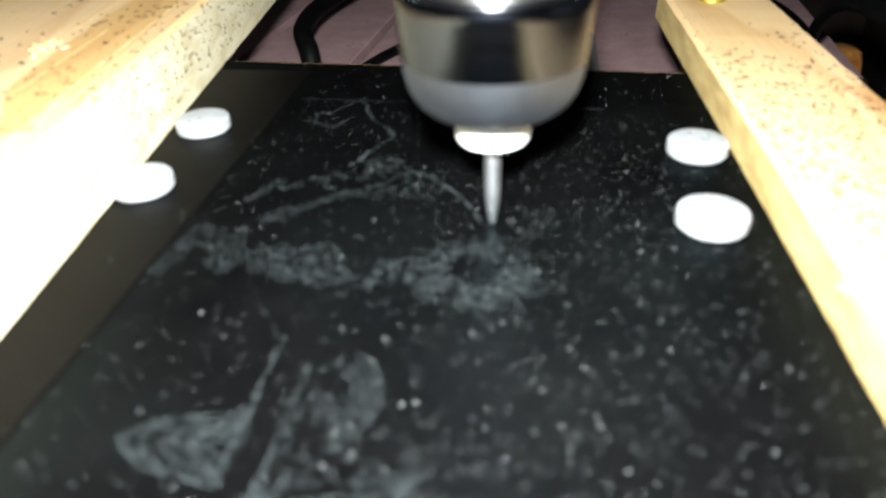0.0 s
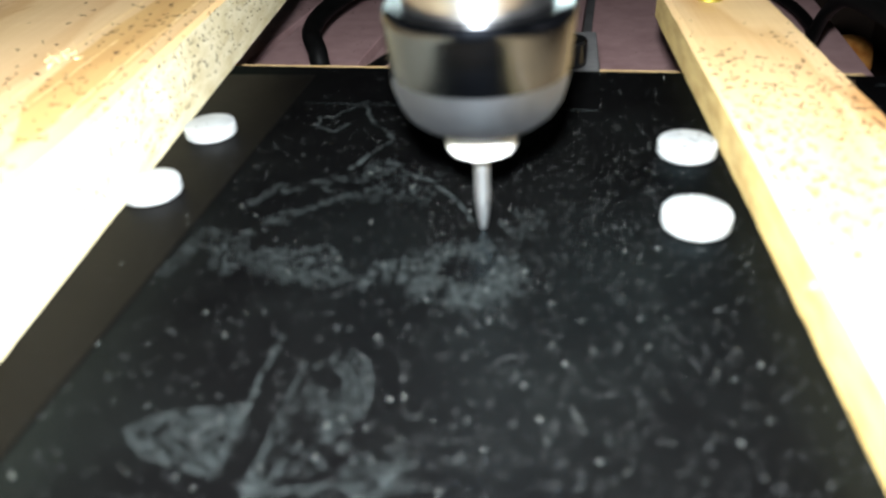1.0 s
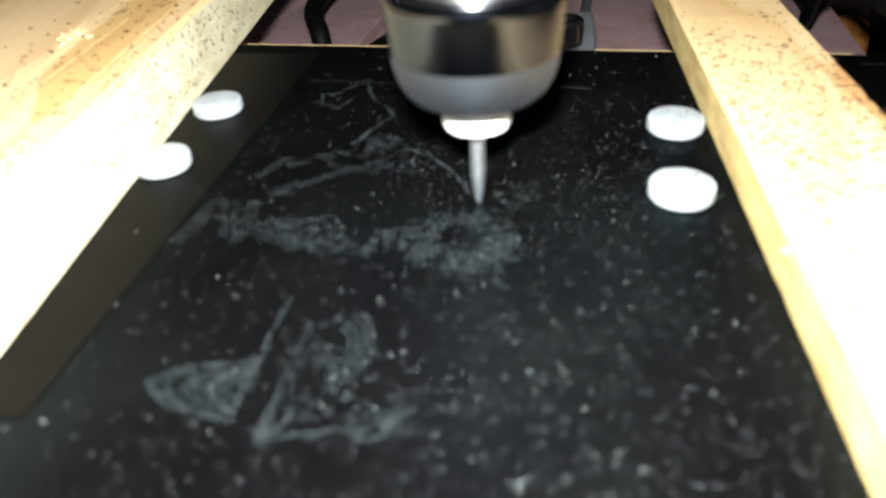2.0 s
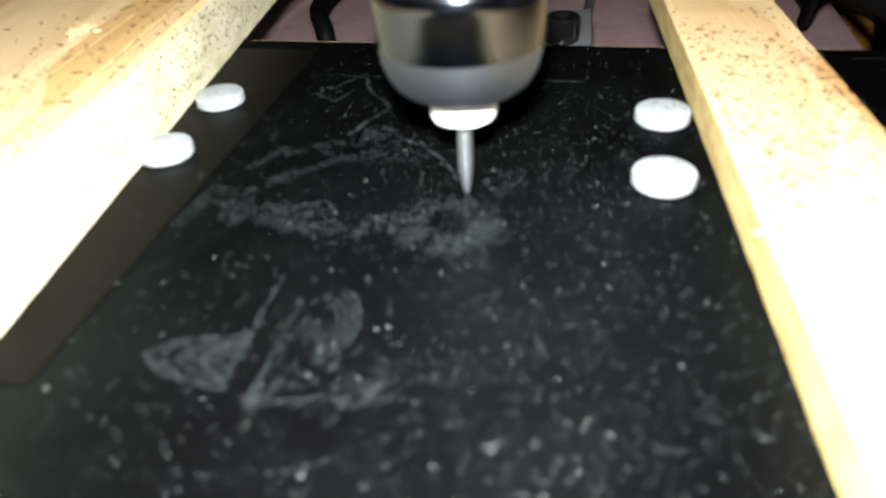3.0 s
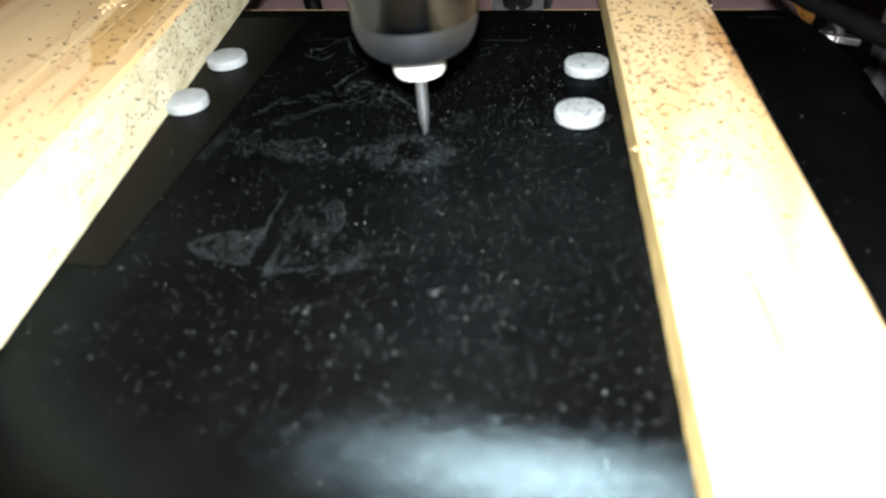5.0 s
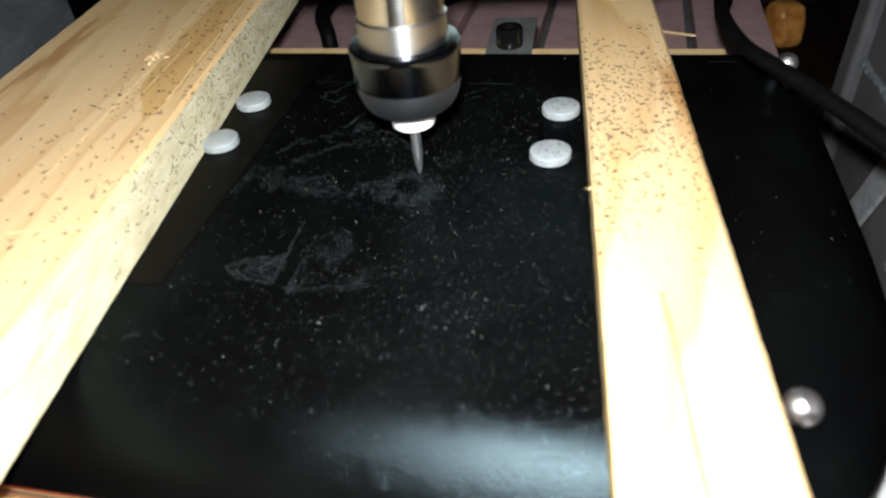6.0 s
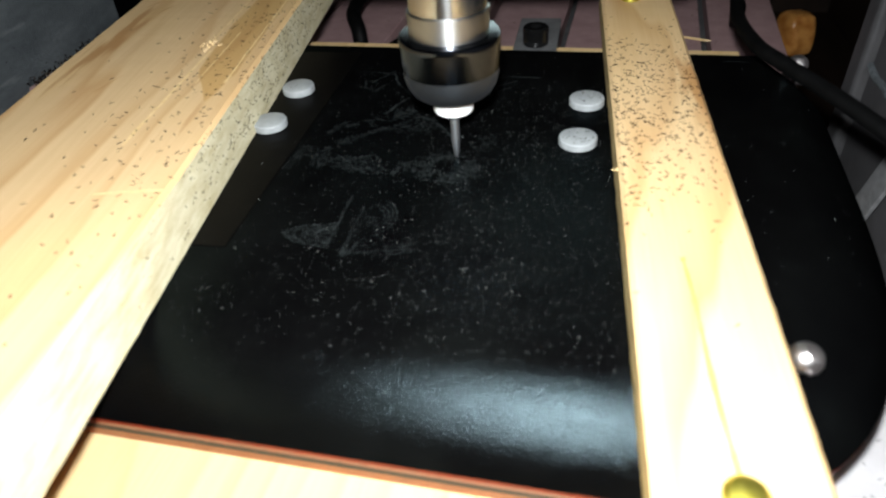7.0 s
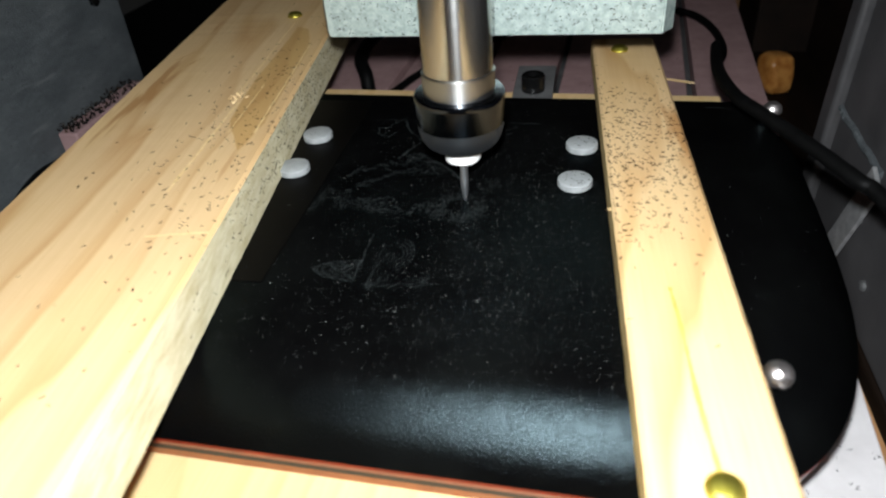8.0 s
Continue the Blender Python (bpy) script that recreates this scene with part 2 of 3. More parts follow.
def box(x0, x1, y0, y1, z0, z1, bevel=0.0, seg=2):
    bm = bmesh.new()
    bmesh.ops.create_cube(bm, size=1)
    for v in bm.verts:
        v.co = ((x0 + x1) / 2 + v.co.x * (x1 - x0), (y0 + y1) / 2 + v.co.y * (y1 - y0), (z0 + z1) / 2 + v.co.z * (z1 - z0))
    if bevel:
        bmesh.ops.bevel(bm, geom=bm.edges[:], offset=bevel, segments=seg, affect="EDGES", profile=0.5)
    return bm


def lathe(profile, n=64, cx=0.0, cy=0.0):
    """A body of revolution about z from (radius, z) pairs, bottom to top."""
    bm = bmesh.new()
    rings = []
    for r, z in profile:
        if r < 1e-6:
            rings.append([bm.verts.new((cx, cy, z))])
        else:
            rings.append([bm.verts.new((cx + r * math.cos(2 * math.pi * k / n), cy + r * math.sin(2 * math.pi * k / n), z)) for k in range(n)])
    for a, b in zip(rings, rings[1:]):
        for k in range(n):
            j = (k + 1) % n
            if len(a) == 1 and len(b) == 1:
                continue
            if len(a) == 1:
                bm.faces.new((a[0], b[j], b[k]))
            elif len(b) == 1:
                bm.faces.new((a[k], a[j], b[0]))
            else:
                bm.faces.new((a[k], a[j], b[j], b[k]))
    bmesh.ops.recalc_face_normals(bm, faces=bm.faces[:])
    return bm


def tube(points, radius, n=16, steps=10):
    """A round cable through points, smoothed."""
    pts = [Vector(p) for p in points]
    ext = [2 * pts[0] - pts[1], *pts, 2 * pts[-1] - pts[-2]]
    path = []
    for i in range(1, len(ext) - 2):
        a, b, c, d = ext[i - 1:i + 3]
        for s in range(steps):
            u = s / steps
            path.append(0.5 * ((2 * b) + (c - a) * u + (2 * a - 5 * b + 4 * c - d) * u * u + (3 * b - a - 3 * c + d) * u ** 3))
    path.append(pts[-1])
    bm = bmesh.new()
    rings = []
    side = None
    for i, p in enumerate(path):
        t = (path[min(i + 1, len(path) - 1)] - path[max(i - 1, 0)]).normalized()
        side = (side - t * side.dot(t)).normalized() if side else t.orthogonal().normalized()
        up = t.cross(side)
        rings.append([bm.verts.new(p + radius * (math.cos(2 * math.pi * k / n) * side + math.sin(2 * math.pi * k / n) * up)) for k in range(n)])
    for a, b in zip(rings, rings[1:]):
        for k in range(n):
            bm.faces.new((a[k], a[(k + 1) % n], b[(k + 1) % n], b[k]))
    bm.faces.new(rings[0][::-1])
    bm.faces.new(rings[-1])
    bmesh.ops.recalc_face_normals(bm, faces=bm.faces[:])
    return bm


# ---- the dark cabinet around ----
def cabinet():
    z0, z1 = -0.13, 1.50
    tagged(link("floor", box(-0.60, 0.60, -0.70, 0.75, z0 - 0.03, z0), BENCH), "orange-brown wooden bench top under the machine", "bench top", kind="structure")
    tagged(link("ceiling", box(-0.60, 0.60, -0.70, 0.75, z1, z1 + 0.02), SHED), "dark board above the machine", "ceiling", kind="structure")
    for name, b in (("wall_north", (-0.60, 0.60, 0.75, 0.77)), ("wall_south", (-0.60, 0.60, -0.72, -0.70)),
                    ("wall_east", (0.60, 0.62, -0.72, 0.77)), ("wall_west", (-0.62, -0.60, -0.72, 0.77))):
        tagged(link(name, box(*b, z0 - 0.03, z1 + 0.02), SHED), "dark plain board wall", "wall", kind="structure")


cabinet()

# ---- machine bed with its long slots ----
BED_Z = -0.059
SLOTS = (-0.19, -0.118, -0.050, 0.012, 0.112)


def machine_bed():
    bed = base("machine_bed", 0, 0, -0.13)
    y0, y1 = -0.215, 0.62
    edges = [-0.235] + [v for s in SLOTS for v in (s - 0.0032, s + 0.0032)] + [0.1630]
    for a, b in zip(edges[::2], edges[1::2]):
        front = 0.10 if b > 0.15 else y0
        part("bed_strip", box(a, b, front, y1, 0.058, 0.13 + BED_Z, 0.0008), BED, bed)
        if front > y0:
            part("bed_strip", box(a, b, y0, front - 0.0002, 0.058, 0.13 + BED_Z, 0.0008), BED_PALE, bed, "pale grey front strip")
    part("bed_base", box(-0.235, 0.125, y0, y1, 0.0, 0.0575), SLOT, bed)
    # black plates added so the gap beside the bed stays dark
    part("dark_gap_plate", box(-0.297, -0.2355, y0, y1, 0.0, 0.050, 0.001), RUBBER, bed, "black plate filling the dark gap beside the bed")
    part("dark_gap_plate", box(-0.55, -0.2977, 0.245, y1, 0.0, 0.050, 0.001), RUBBER, bed, "black plate filling the dark gap beside the bed")
    tagged(bed, "grey-pink metal machine bed with long clamping slots", "machine bed")
    bed.matrix_basis = pose(0, 0, -0.13, 0, 0, -3.4)


machine_bed()

# ---- base board, body, bars ----
BOARD_TOP = -0.0345
board = link("base_board", box(-0.185, 0.112, -0.182, 0.098, BED_Z + 0.0003, BOARD_TOP, 0.0012), PINE_PALE)
board.matrix_basis = pose(0, 0, 0, 0, 0, -2.0)
tagged(board, "pale pine board lying flat on the machine bed", "board")
STRIP_TOP = -0.0145
back_strip = link("back_strip", box(-0.178, 0.1205, 0.1035, 0.1405, BED_Z + 0.0003, STRIP_TOP, 0.0010), PINE_PALE)
back_strip.matrix_basis = pose(0, 0, 0, 0, 0, -2.0)
tagged(back_strip, "pale pine strip set behind the black body", "board")


def outline(k):
    """The plan of the black body, drawn in by k metres; the back edge is sharper than the rest."""
    pts = []

    def corner(cx, cy, rx, ry, a0, a1, n, power=2.0, kx=1.0, ky=1.0):
        for i in range(n + 1):
            a = radians(a0 + (a1 - a0) * i / n)
            c, q = math.cos(a), math.sin(a)
            e = 2 / power
            pts.append((cx + max(rx - k * kx, 0.001) * math.copysign(abs(c) ** e, c), cy + (ry - k * ky) * math.copysign(abs(q) ** e, q)))

    corner(0.122, 0.072, 0.030, 0.030, 90, 0, 12, 2.0, 1.0, 0.10)
    corner(0.055, 0.020, 0.097, 0.1530, 0, -90, 28, 2.9)
    corner(-0.154, -0.0970, 0.036, 0.036, -90, -180, 12)
    corner(-0.140, 0.062, 0.050, 0.040, 180, 90, 12, 2.0, 1.0, 0.10)
    return pts


def strip(bm, pts, width, z):
    """A thin cut stroke lying on the surface."""
    left, right = [], []
    for i, p in enumerate(pts):
        q0, q1 = pts[max(i - 1, 0)], pts[min(i + 1, len(pts) - 1)]
        d = Vector((q1[0] - q0[0], q1[1] - q0[1]))
        if d.length < 1e-9:
            return
        d = d.normalized() * width * random.uniform(0.6, 1.3) / 2
        left.append(bm.verts.new((p[0] - d.y, p[1] + d.x, z)))
        right.append(bm.verts.new((p[0] + d.y, p[1] - d.x, z)))
    for i in range(len(pts) - 1):
        bm.faces.new((right[i], right[i + 1], left[i + 1], left[i]))


def shaky(a, b, n, amp):
    return [(a[0] + (b[0] - a[0]) * i / n + random.uniform(-amp, amp), a[1] + (b[1] - a[1]) * i / n + random.uniform(-amp, amp)) for i in range(n + 1)]


def hatch(bm, centre, half, turn, count, lean, width, z, shape="box", amp=0.0002):
    """Short strokes that fill a turned box, ellipse or wedge."""
    c, q = math.cos(radians(turn)), math.sin(radians(turn))
    for _ in range(int(count * 2.4)):
        u, v = random.uniform(-1, 1), random.uniform(-1, 1)
        if shape == "ellipse" and u * u + v * v > 1:
            continue
        if shape == "wedge" and abs(v) > (u + 1) / 2:
            continue
        x, y = u * half[0], v * half[1]
        px, py = centre[0] + x * c - y * q, centre[1] + x * q + y * c
        if noise.noise((px * 330, py * 330, 7)) < -0.24:
            continue
        ln = random.uniform(0.0006, 0.0022)
        an = radians(lean + random.gauss(0, 24))
        strip(bm, shaky((px, py), (px + ln * math.cos(an), py + ln * math.sin(an)), 2, amp), width, z)


def scribble(bm, pts, width, z, amp=0.0003, times=1):
    """A wavering cut line through a few points."""
    for _ in range(times):
        for a, b in zip(pts, pts[1:]):
            strip(bm, shaky(a, b, 5, amp), width, z)


def engraving(thing):
    z = -BOARD_TOP + 0.00006
    rnd = random.getstate()
    random.seed(11)
    bm = bmesh.new()
    # ruled line, fainter where it starts
    strip(bm, shaky((-0.0638, 0.0692), (0.0140, 0.0664), 26, 0.00006), 0.00022, z)
    strip(bm, shaky((0.0140, 0.0664), (0.0271, 0.0657), 8, 0.00006), 0.00060, z)
    # loose outline under it
    scribble(bm, [(-0.0438, 0.0707), (-0.0480, 0.0640), (-0.0515, 0.0583), (-0.0553, 0.0585), (-0.0545, 0.0520), (-0.0484, 0.0480), (-0.0447, 0.0545)], 0.0005, z, 0.0006)
    scribble(bm, [(-0.0490, 0.0675), (-0.0430, 0.0668), (-0.0405, 0.0600), (-0.0378, 0.0547), (-0.0321, 0.0477), (-0.0297, 0.0438), (-0.0343, 0.0347), (-0.0376, 0.0255)], 0.0006, z, 0.0006, 2)
    scribble(bm, [(0.0050, 0.0540), (0.0120, 0.0590), (0.0165, 0.0620)], 0.00035, z, 0.0004, 2)
    scribble(bm, [(0.0080, 0.0500), (0.0140, 0.0545)], 0.00035, z, 0.0004, 2)
    # worked patches: centre, half size, turn, strokes, lean, shape
    for c, hf, t, n, ln, sh in (
            ((-0.0296, 0.0275), (0.0050, 0.0040), 15, 170, 20, "ellipse"), ((-0.0555, 0.0115), (0.0052, 0.0012), 60, 60, 60, "box"),
            ((-0.0455, 0.0172), (0.0080, 0.0014), 34, 80, 34, "box"), ((-0.0478, 0.0012), (0.0042, 0.0028), 40, 110, 40, "ellipse"),
            ((-0.0400, 0.0080), (0.0062, 0.0011), 40, 70, 40, "box"), ((-0.0255, 0.0170), (0.0125, 0.0070), 3, 190, 20, "box"),
            ((-0.0640, -0.0140), (0.0018, 0.0095), -6, 90, 80, "box"), ((-0.0576, -0.0130), (0.0018, 0.0075), 12, 80, 100, "box"),
            ((-0.0522, -0.0130), (0.0016, 0.0085), 6, 80, 95, "box"), ((-0.0385, -0.0158), (0.0110, 0.0062), 3, 300, 15, "ellipse"),
            ((-0.0330, -0.0205), (0.0080, 0.0030), 4, 170, 10, "ellipse"), ((-0.0216, -0.0196), (0.0012, 0.0048), -5, 55, 84, "box"),
            ((-0.0181, -0.0182), (0.0012, 0.0050), -6, 55, 84, "box"), ((-0.0144, -0.0173), (0.0010, 0.0042), 0, 40, 88, "box"),
            ((-0.0415, -0.0628), (0.0090, 0.0066), 2, 220, 20, "wedge"), ((-0.0168, -0.0668), (0.0120, 0.0058), 8, 95, 12, "ellipse"),
            ((-0.0238, -0.0560), (0.0026, 0.0130), -8, 70, 75, "box"), ((-0.0175, -0.0560), (0.0040, 0.0075), 0, 20, 70, "ellipse"),
            ((-0.0262, -0.0712), (0.0022, 0.0024), 0, 50, 40, "ellipse")):
        hatch(bm, c, hf, t, n * 0.30, ln, 0.00020, z, sh)
    # light rim of the slanted dark bar, wedge and lower hem
    scribble(bm, [(-0.0330, -0.0384), (-0.0331, -0.0470), (-0.0330, -0.0562)], 0.00040, z, 0.0003, 2)
    scribble(bm, [(-0.0507, -0.0629), (-0.0437, -0.0580), (-0.0332, -0.0562), (-0.0329, -0.0693), (-0.0396, -0.0684), (-0.0507, -0.0629)], 0.00030, z, 0.0003)
    scribble(bm, [(-0.0266, -0.0449), (-0.0272, -0.0622), (-0.0271, -0.0732), (-0.0197, -0.0700), (-0.0111, -0.0690), (-0.0042, -0.0650)], 0.00026, z, 0.0004)
    # nested contours inside the wedge
    for k in range(5):
        f = 1 - k * 0.19
        pts = []
        for i in range(25):
            a = radians(90 + 180 * i / 24)
            pts.append((-0.0330 + 0.0172 * f * math.cos(a) + random.gauss(0, 0.00016), -0.0628 + 0.0064 * f * math.copysign(abs(math.sin(a)) ** 1.2, math.sin(a)) + random.gauss(0, 0.00016)))
        strip(bm, pts, random.uniform(0.00018, 0.00032), z)
    # arcs that open towards the bar
    for k in range(4):
        f = 1 - k * 0.17
        pts = []
        for i in range(17):
            a = radians(-75 + 150 * i / 16)
            pts.append((-0.0215 + 0.0080 * f * math.cos(a) + random.gauss(0, 0.00012), -0.0512 + 0.0105 * f * math.sin(a) + random.gauss(0, 0.00012)))
        strip(bm, pts, random.uniform(0.00022, 0.00036), z)
    for k in range(4):
        x0 = -0.0130 + random.uniform(-0.002, 0.002)
        strip(bm, shaky((x0, -0.0660 - 0.0016 * k), (x0 + 0.0085, -0.0640 - 0.0014 * k), 6, 0.0002), 0.00018, z)
    # looped scribbles of the worked rows
    for i in range(13):
        x, y = -0.0560 + 0.0019 * i + random.gauss(0, 0.0014), -0.0150 + random.gauss(0, 0.0034)
        r, a0 = random.uniform(0.0012, 0.0028), random.uniform(0, 6.28)
        strip(bm, [(x + r * math.cos(a0 + 0.55 * k), y + 1.2 * r * math.sin(a0 + 0.55 * k)) for k in range(random.choice((5, 7, 9)))], random.uniform(0.0002, 0.00034), z)
    for i in range(16):
        x, y = -0.0380 + 0.0016 * i + random.gauss(0, 0.001), 0.0175 + random.gauss(0, 0.0040)
        r, a0 = random.uniform(0.0010, 0.0022), random.uniform(0, 6.28)
        strip(bm, [(x + r * math.cos(a0 + 0.6 * k), y + r * math.sin(a0 + 0.6 * k)) for k in range(random.choice((4, 6, 8)))], random.uniform(0.0002, 0.0004), z)
    scribble(bm, [(-0.0240, 0.0263), (-0.0150, 0.0205), (-0.0072, 0.0113), (-0.0027, 0.0030)], 0.0004, z, 0.0005, 2)
    # small scuff near the back corner
    scribble(bm, [(0.1085, 0.0868), (0.1146, 0.0874), (0.1205, 0.0866)], 0.00035, z, 0.0001)
    # churned ring where the cutter has been, with its dark middle
    for _ in range(1150):
        a = random.uniform(0, 2 * math.pi)
        if math.sin(a) > 0.2 and random.random() < 0.55:
            continue
        r = abs(random.gauss(0.0082, 0.0018))
        x, y = -0.0018 + r * math.cos(a) * 1.12, -0.0160 + r * math.sin(a) * 1.05
        if noise.noise((x * 260, y * 260, 3)) < -0.3:
            continue
        an = a + math.pi / 2 + random.gauss(0, 0.6)
        ln = random.uniform(0.0004, 0.0012)
        strip(bm, [(x, y), (x + ln * math.cos(an), y + ln * math.sin(an))], 0.00024, z)
    hatch(bm, (0.0085, 0.001), (0.0045, 0.0100), -20, 24, 60, 0.0002, z, "ellipse")
    # into the turned frame of the body
    for v in bm.verts:
        x, y = v.co.x, v.co.y
        v.co.x, v.co.y = x * 0.9994 - y * 0.0349, x * 0.0349 + y * 0.9994
    part("engraving", bm, SCRATCH, thing, "pale grey engraved strokes of an unfinished drawing")
    random.setstate(rnd)


def body():
    thing = base("instrument_body", 0, 0, BOARD_TOP)
    h = -BOARD_TOP
    # the top curves down to the edge: (drawn in, height)
    roll = [(0.0018, 0.0126)]
    for i in range(0, 19):
        k = 0.034 * (1 - math.cos(math.pi / 2 * i / 18))
        roll.append((k, h - 17.0 * (0.034 - k) ** 2 - 45.0 * max(0.007 - k, 0.0) ** 2))

    def shell(rows, closed_top, closed_bottom):
        bm = bmesh.new()
        rings = [[bm.verts.new((x, y, z)) for x, y in outline(k)] for k, z in rows]
        for a, b in zip(rings, rings[1:]):
            n = len(a)
            for i in range(n):
                bm.faces.new((a[i], a[(i + 1) % n], b[(i + 1) % n], b[i]))
        if closed_top:
            bm.faces.new(rings[-1])
        if closed_bottom:
            bm.faces.new(rings[0])
        bmesh.ops.recalc_face_normals(bm, faces=bm.faces[:])
        return bm
    part("lacquered_top", shell(roll, True, True), LACQUER, thing, "glossy black lacquered top with rolled edge", True)
    part("red_line", shell([(0.0006, 0.0090), (0.0002, 0.0110), (0.0008, 0.0125)], True, True), RED_EDGE, thing, "thin dark red edge line")
    part("dark_line", shell([(0.0018, 0.0050), (0.0018, 0.0089)], True, True), GROOVE, thing, "thin black edge line")
    part("orange_line", shell([(0.0034, 0.0), (0.0024, 0.0010), (0.0020, 0.0049)], True, True), ORANGE_EDGE, thing, "orange-brown lower edge line")
    engraving(thing)
    thing.matrix_basis = pose(0, 0, BOARD_TOP, 0, 0, -2.0)
    tagged(thing, "glossy black lacquered instrument body with rounded edges and red edge lines", "instrument body")


body()


BAR_Z = 0.0002


def wooden_bar(name, x, slope, width, thick, y0, y1, edge, label):
    """A planed bar whose inner face stands at x where y is 0, turned by its slope."""
    turn = math.degrees(math.atan(-slope))
    thing = base(name, x, 0, BAR_Z, turn)
    bm = bmesh.new()
    ny = 90
    lo, hi = (0, width) if width > 0 else (width, 0)
    def ring(y, i):
        j = 0.00022
        r = 0.0014
        pr = [(lo, 0), (hi, 0), (hi, thick - r), (hi - r, thick), (lo + r, thick), (lo, thick - r)]
        return [bm.verts.new((px + j * noise.noise((px * 90, y * 160, pz * 90)), y, pz + (j * noise.noise((px * 70, y * 110, 3)) if pz > 0 else 0))) for px, pz in pr]
    rings = [ring(y0 + (y1 - y0) * i / ny, i) for i in range(ny + 1)]
    for a, b in zip(rings, rings[1:]):
        for k in range(6):
            bm.faces.new((a[k], a[(k + 1) % 6], b[(k + 1) % 6], b[k]))
    bm.faces.new(rings[0][::-1])
    bm.faces.new(rings[-1])
    bmesh.ops.recalc_face_normals(bm, faces=bm.faces[:])
    w = part("plank", bm, PINE, thing)
    w.data.materials.append(edge)
    for p in w.data.polygons:
        if abs(p.normal.x) > 0.85 or abs(p.normal.y) > 0.6:
            p.material_index = 1
    return tagged(thing, label, "wooden bar", "clamping bars"), thick


BAR_R, RT = wooden_bar("wooden_bar", 0.0588, -0.0460, 0.0357, 0.0115, -0.190, 0.158, SAWN_YELLOW, "narrow pale pine clamping bar strewn with black shavings")
BAR_L, LT = wooden_bar("wooden_bar", -0.0887, -0.1199, -0.0925, 0.0230, -0.205, 0.30, SAWN, "wide pale pine clamping bar with a rough sawn edge")


def brass_screw(bar, x, y, top):
    s = base("brass_screw", 0, 0, 0)
    s.matrix_basis = bar.matrix_basis @ pose(x, y, top)
    bm = lathe([(0.0, -0.004), (0.0018, -0.003), (0.0018, 0.0), (0.0047, 0.0003), (0.0046, 0.0015), (0.0034, 0.0027), (0.0017, 0.0032), (0, 0.0033)], 24)
    part("head", bm, BRASS, s, "", True)
    tagged(s, "round-headed brass wood screw driven into the pine bar", "screw", "brass screws")


brass_screw(BAR_R, 0.0177, -0.154, RT)
brass_screw(BAR_R, 0.0146, 0.1375, RT)
brass_screw(BAR_L, -0.0296, 0.178, LT)


def pads():
    R, H = 0.0074, 0.0033
    first = None
    for x, y in ((-0.0845, 0.0454), (-0.0848, 0.0108), (0.0482, 0.0395), (0.0458, 0.0053)):
        if first is None:
            first = base("round_pad", x, y, 0.0002)
            part("disc", lathe([(0, 0), (R - 0.0003, 0), (R, 0.0004), (R, H - 0.0006), (R - 0.0002, H - 0.0002), (R - 0.0007, H), (0, H)], 48), PAD, first, "", True)
            tagged(first, "small round white pad lying on the black lacquered body", "pad", "white pads")
        else:
            copy_thing(first, pose(x, y, 0.0002))


pads()


def tape():
    t = base("clear_tape", -0.0675, -0.0730, 0.00004)
    part("film", box(-0.034, -0.0003, 0.0006, 0.166, 0, 0.00009), TAPE, t)
    part("cut_edge", box(-0.034, 0.0, 0.0, 0.0005, 0, 0.00010), TAPE_EDGE, t, "dark cut end of the tape")
    part("long_edge", box(-0.0002, 0.0003, 0.0006, 0.166, 0, 0.00010), TAPE_EDGE, t, "dark long edge of the tape")
    tagged(t, "brownish clear adhesive tape stuck along the wide pine bar", "tape")


tape()


def flake(bm, at, length, width, axis="z", thick=0.00012):
    """One small splinter lying against a surface that faces the axis."""
    a = random.uniform(0, math.pi)
    b = a + random.gauss(0, 0.5)
    u = Vector((math.cos(a), math.sin(a)))
    w = Vector((-math.sin(b), math.cos(b))) * width * random.uniform(0.5, 1.2)
    quad = [(-u * length / 2), (w * 0.5), (u * length / 2), (-w * 0.5)]
    n = {"z": lambda p, k: Vector((p.x, p.y, k)), "y": lambda p, k: Vector((p.x, -k, p.y)), "x": lambda p, k: Vector((k, p.x, p.y))}[axis]
    at = Vector(at)
    lo = [bm.verts.new(at + n(p, 0)) for p in quad]
    hi = [bm.verts.new(at + n(p * 0.8, thick * random.uniform(0.6, 2.2))) for p in quad]
    for i in range(4):
        bm.faces.new((lo[i], lo[(i + 1) % 4], hi[(i + 1) % 4], hi[i]))
    bm.faces.new(hi)


def grain(bm, at, size):
    """One crumb of dust, a small uneven pyramid."""
    a, at = random.uniform(0, 6.28), Vector(at)
    n = random.choice((4, 5))
    low = [bm.verts.new(at + Vector((math.cos(a + 6.283 * k / n), math.sin(a + 6.283 * k / n), 0)) * size * random.uniform(0.7, 1.3)) for k in range(n)]
    top = bm.verts.new(at + Vector((random.gauss(0, 0.3), random.gauss(0, 0.3), 0.8)) * size)
    for k in range(n):
        bm.faces.new((low[k], low[(k + 1) % n], top))


# ---- milling head with spindle, moves ----
def milling_head():
    head = base("milling_head", 0, 0, 0)
    part("shaft", lathe([(0, 0.0586), (0.0134, 0.0586), (0.0134, 0.205), (0, 0.205)], 96), STEEL, head, "polished steel spindle shaft", True)
    part("collar", lathe([(0, 0.0498), (0.0141, 0.0498), (0.0141, 0.0580), (0.0136, 0.0585), (0, 0.0585)], 96), SATIN_LIGHT, head, "bright satin steel collar", True)
    part("collet_nut", lathe([(0, 0.0375), (0.0174, 0.0375), (0.0175, 0.0400), (0.0178, 0.0470), (0.0179, 0.0482), (0.0177, 0.0491), (0.0172, 0.0496), (0.0166, 0.0497), (0, 0.0497)], 96), NUT, head, "dark polished steel collet nut", True)
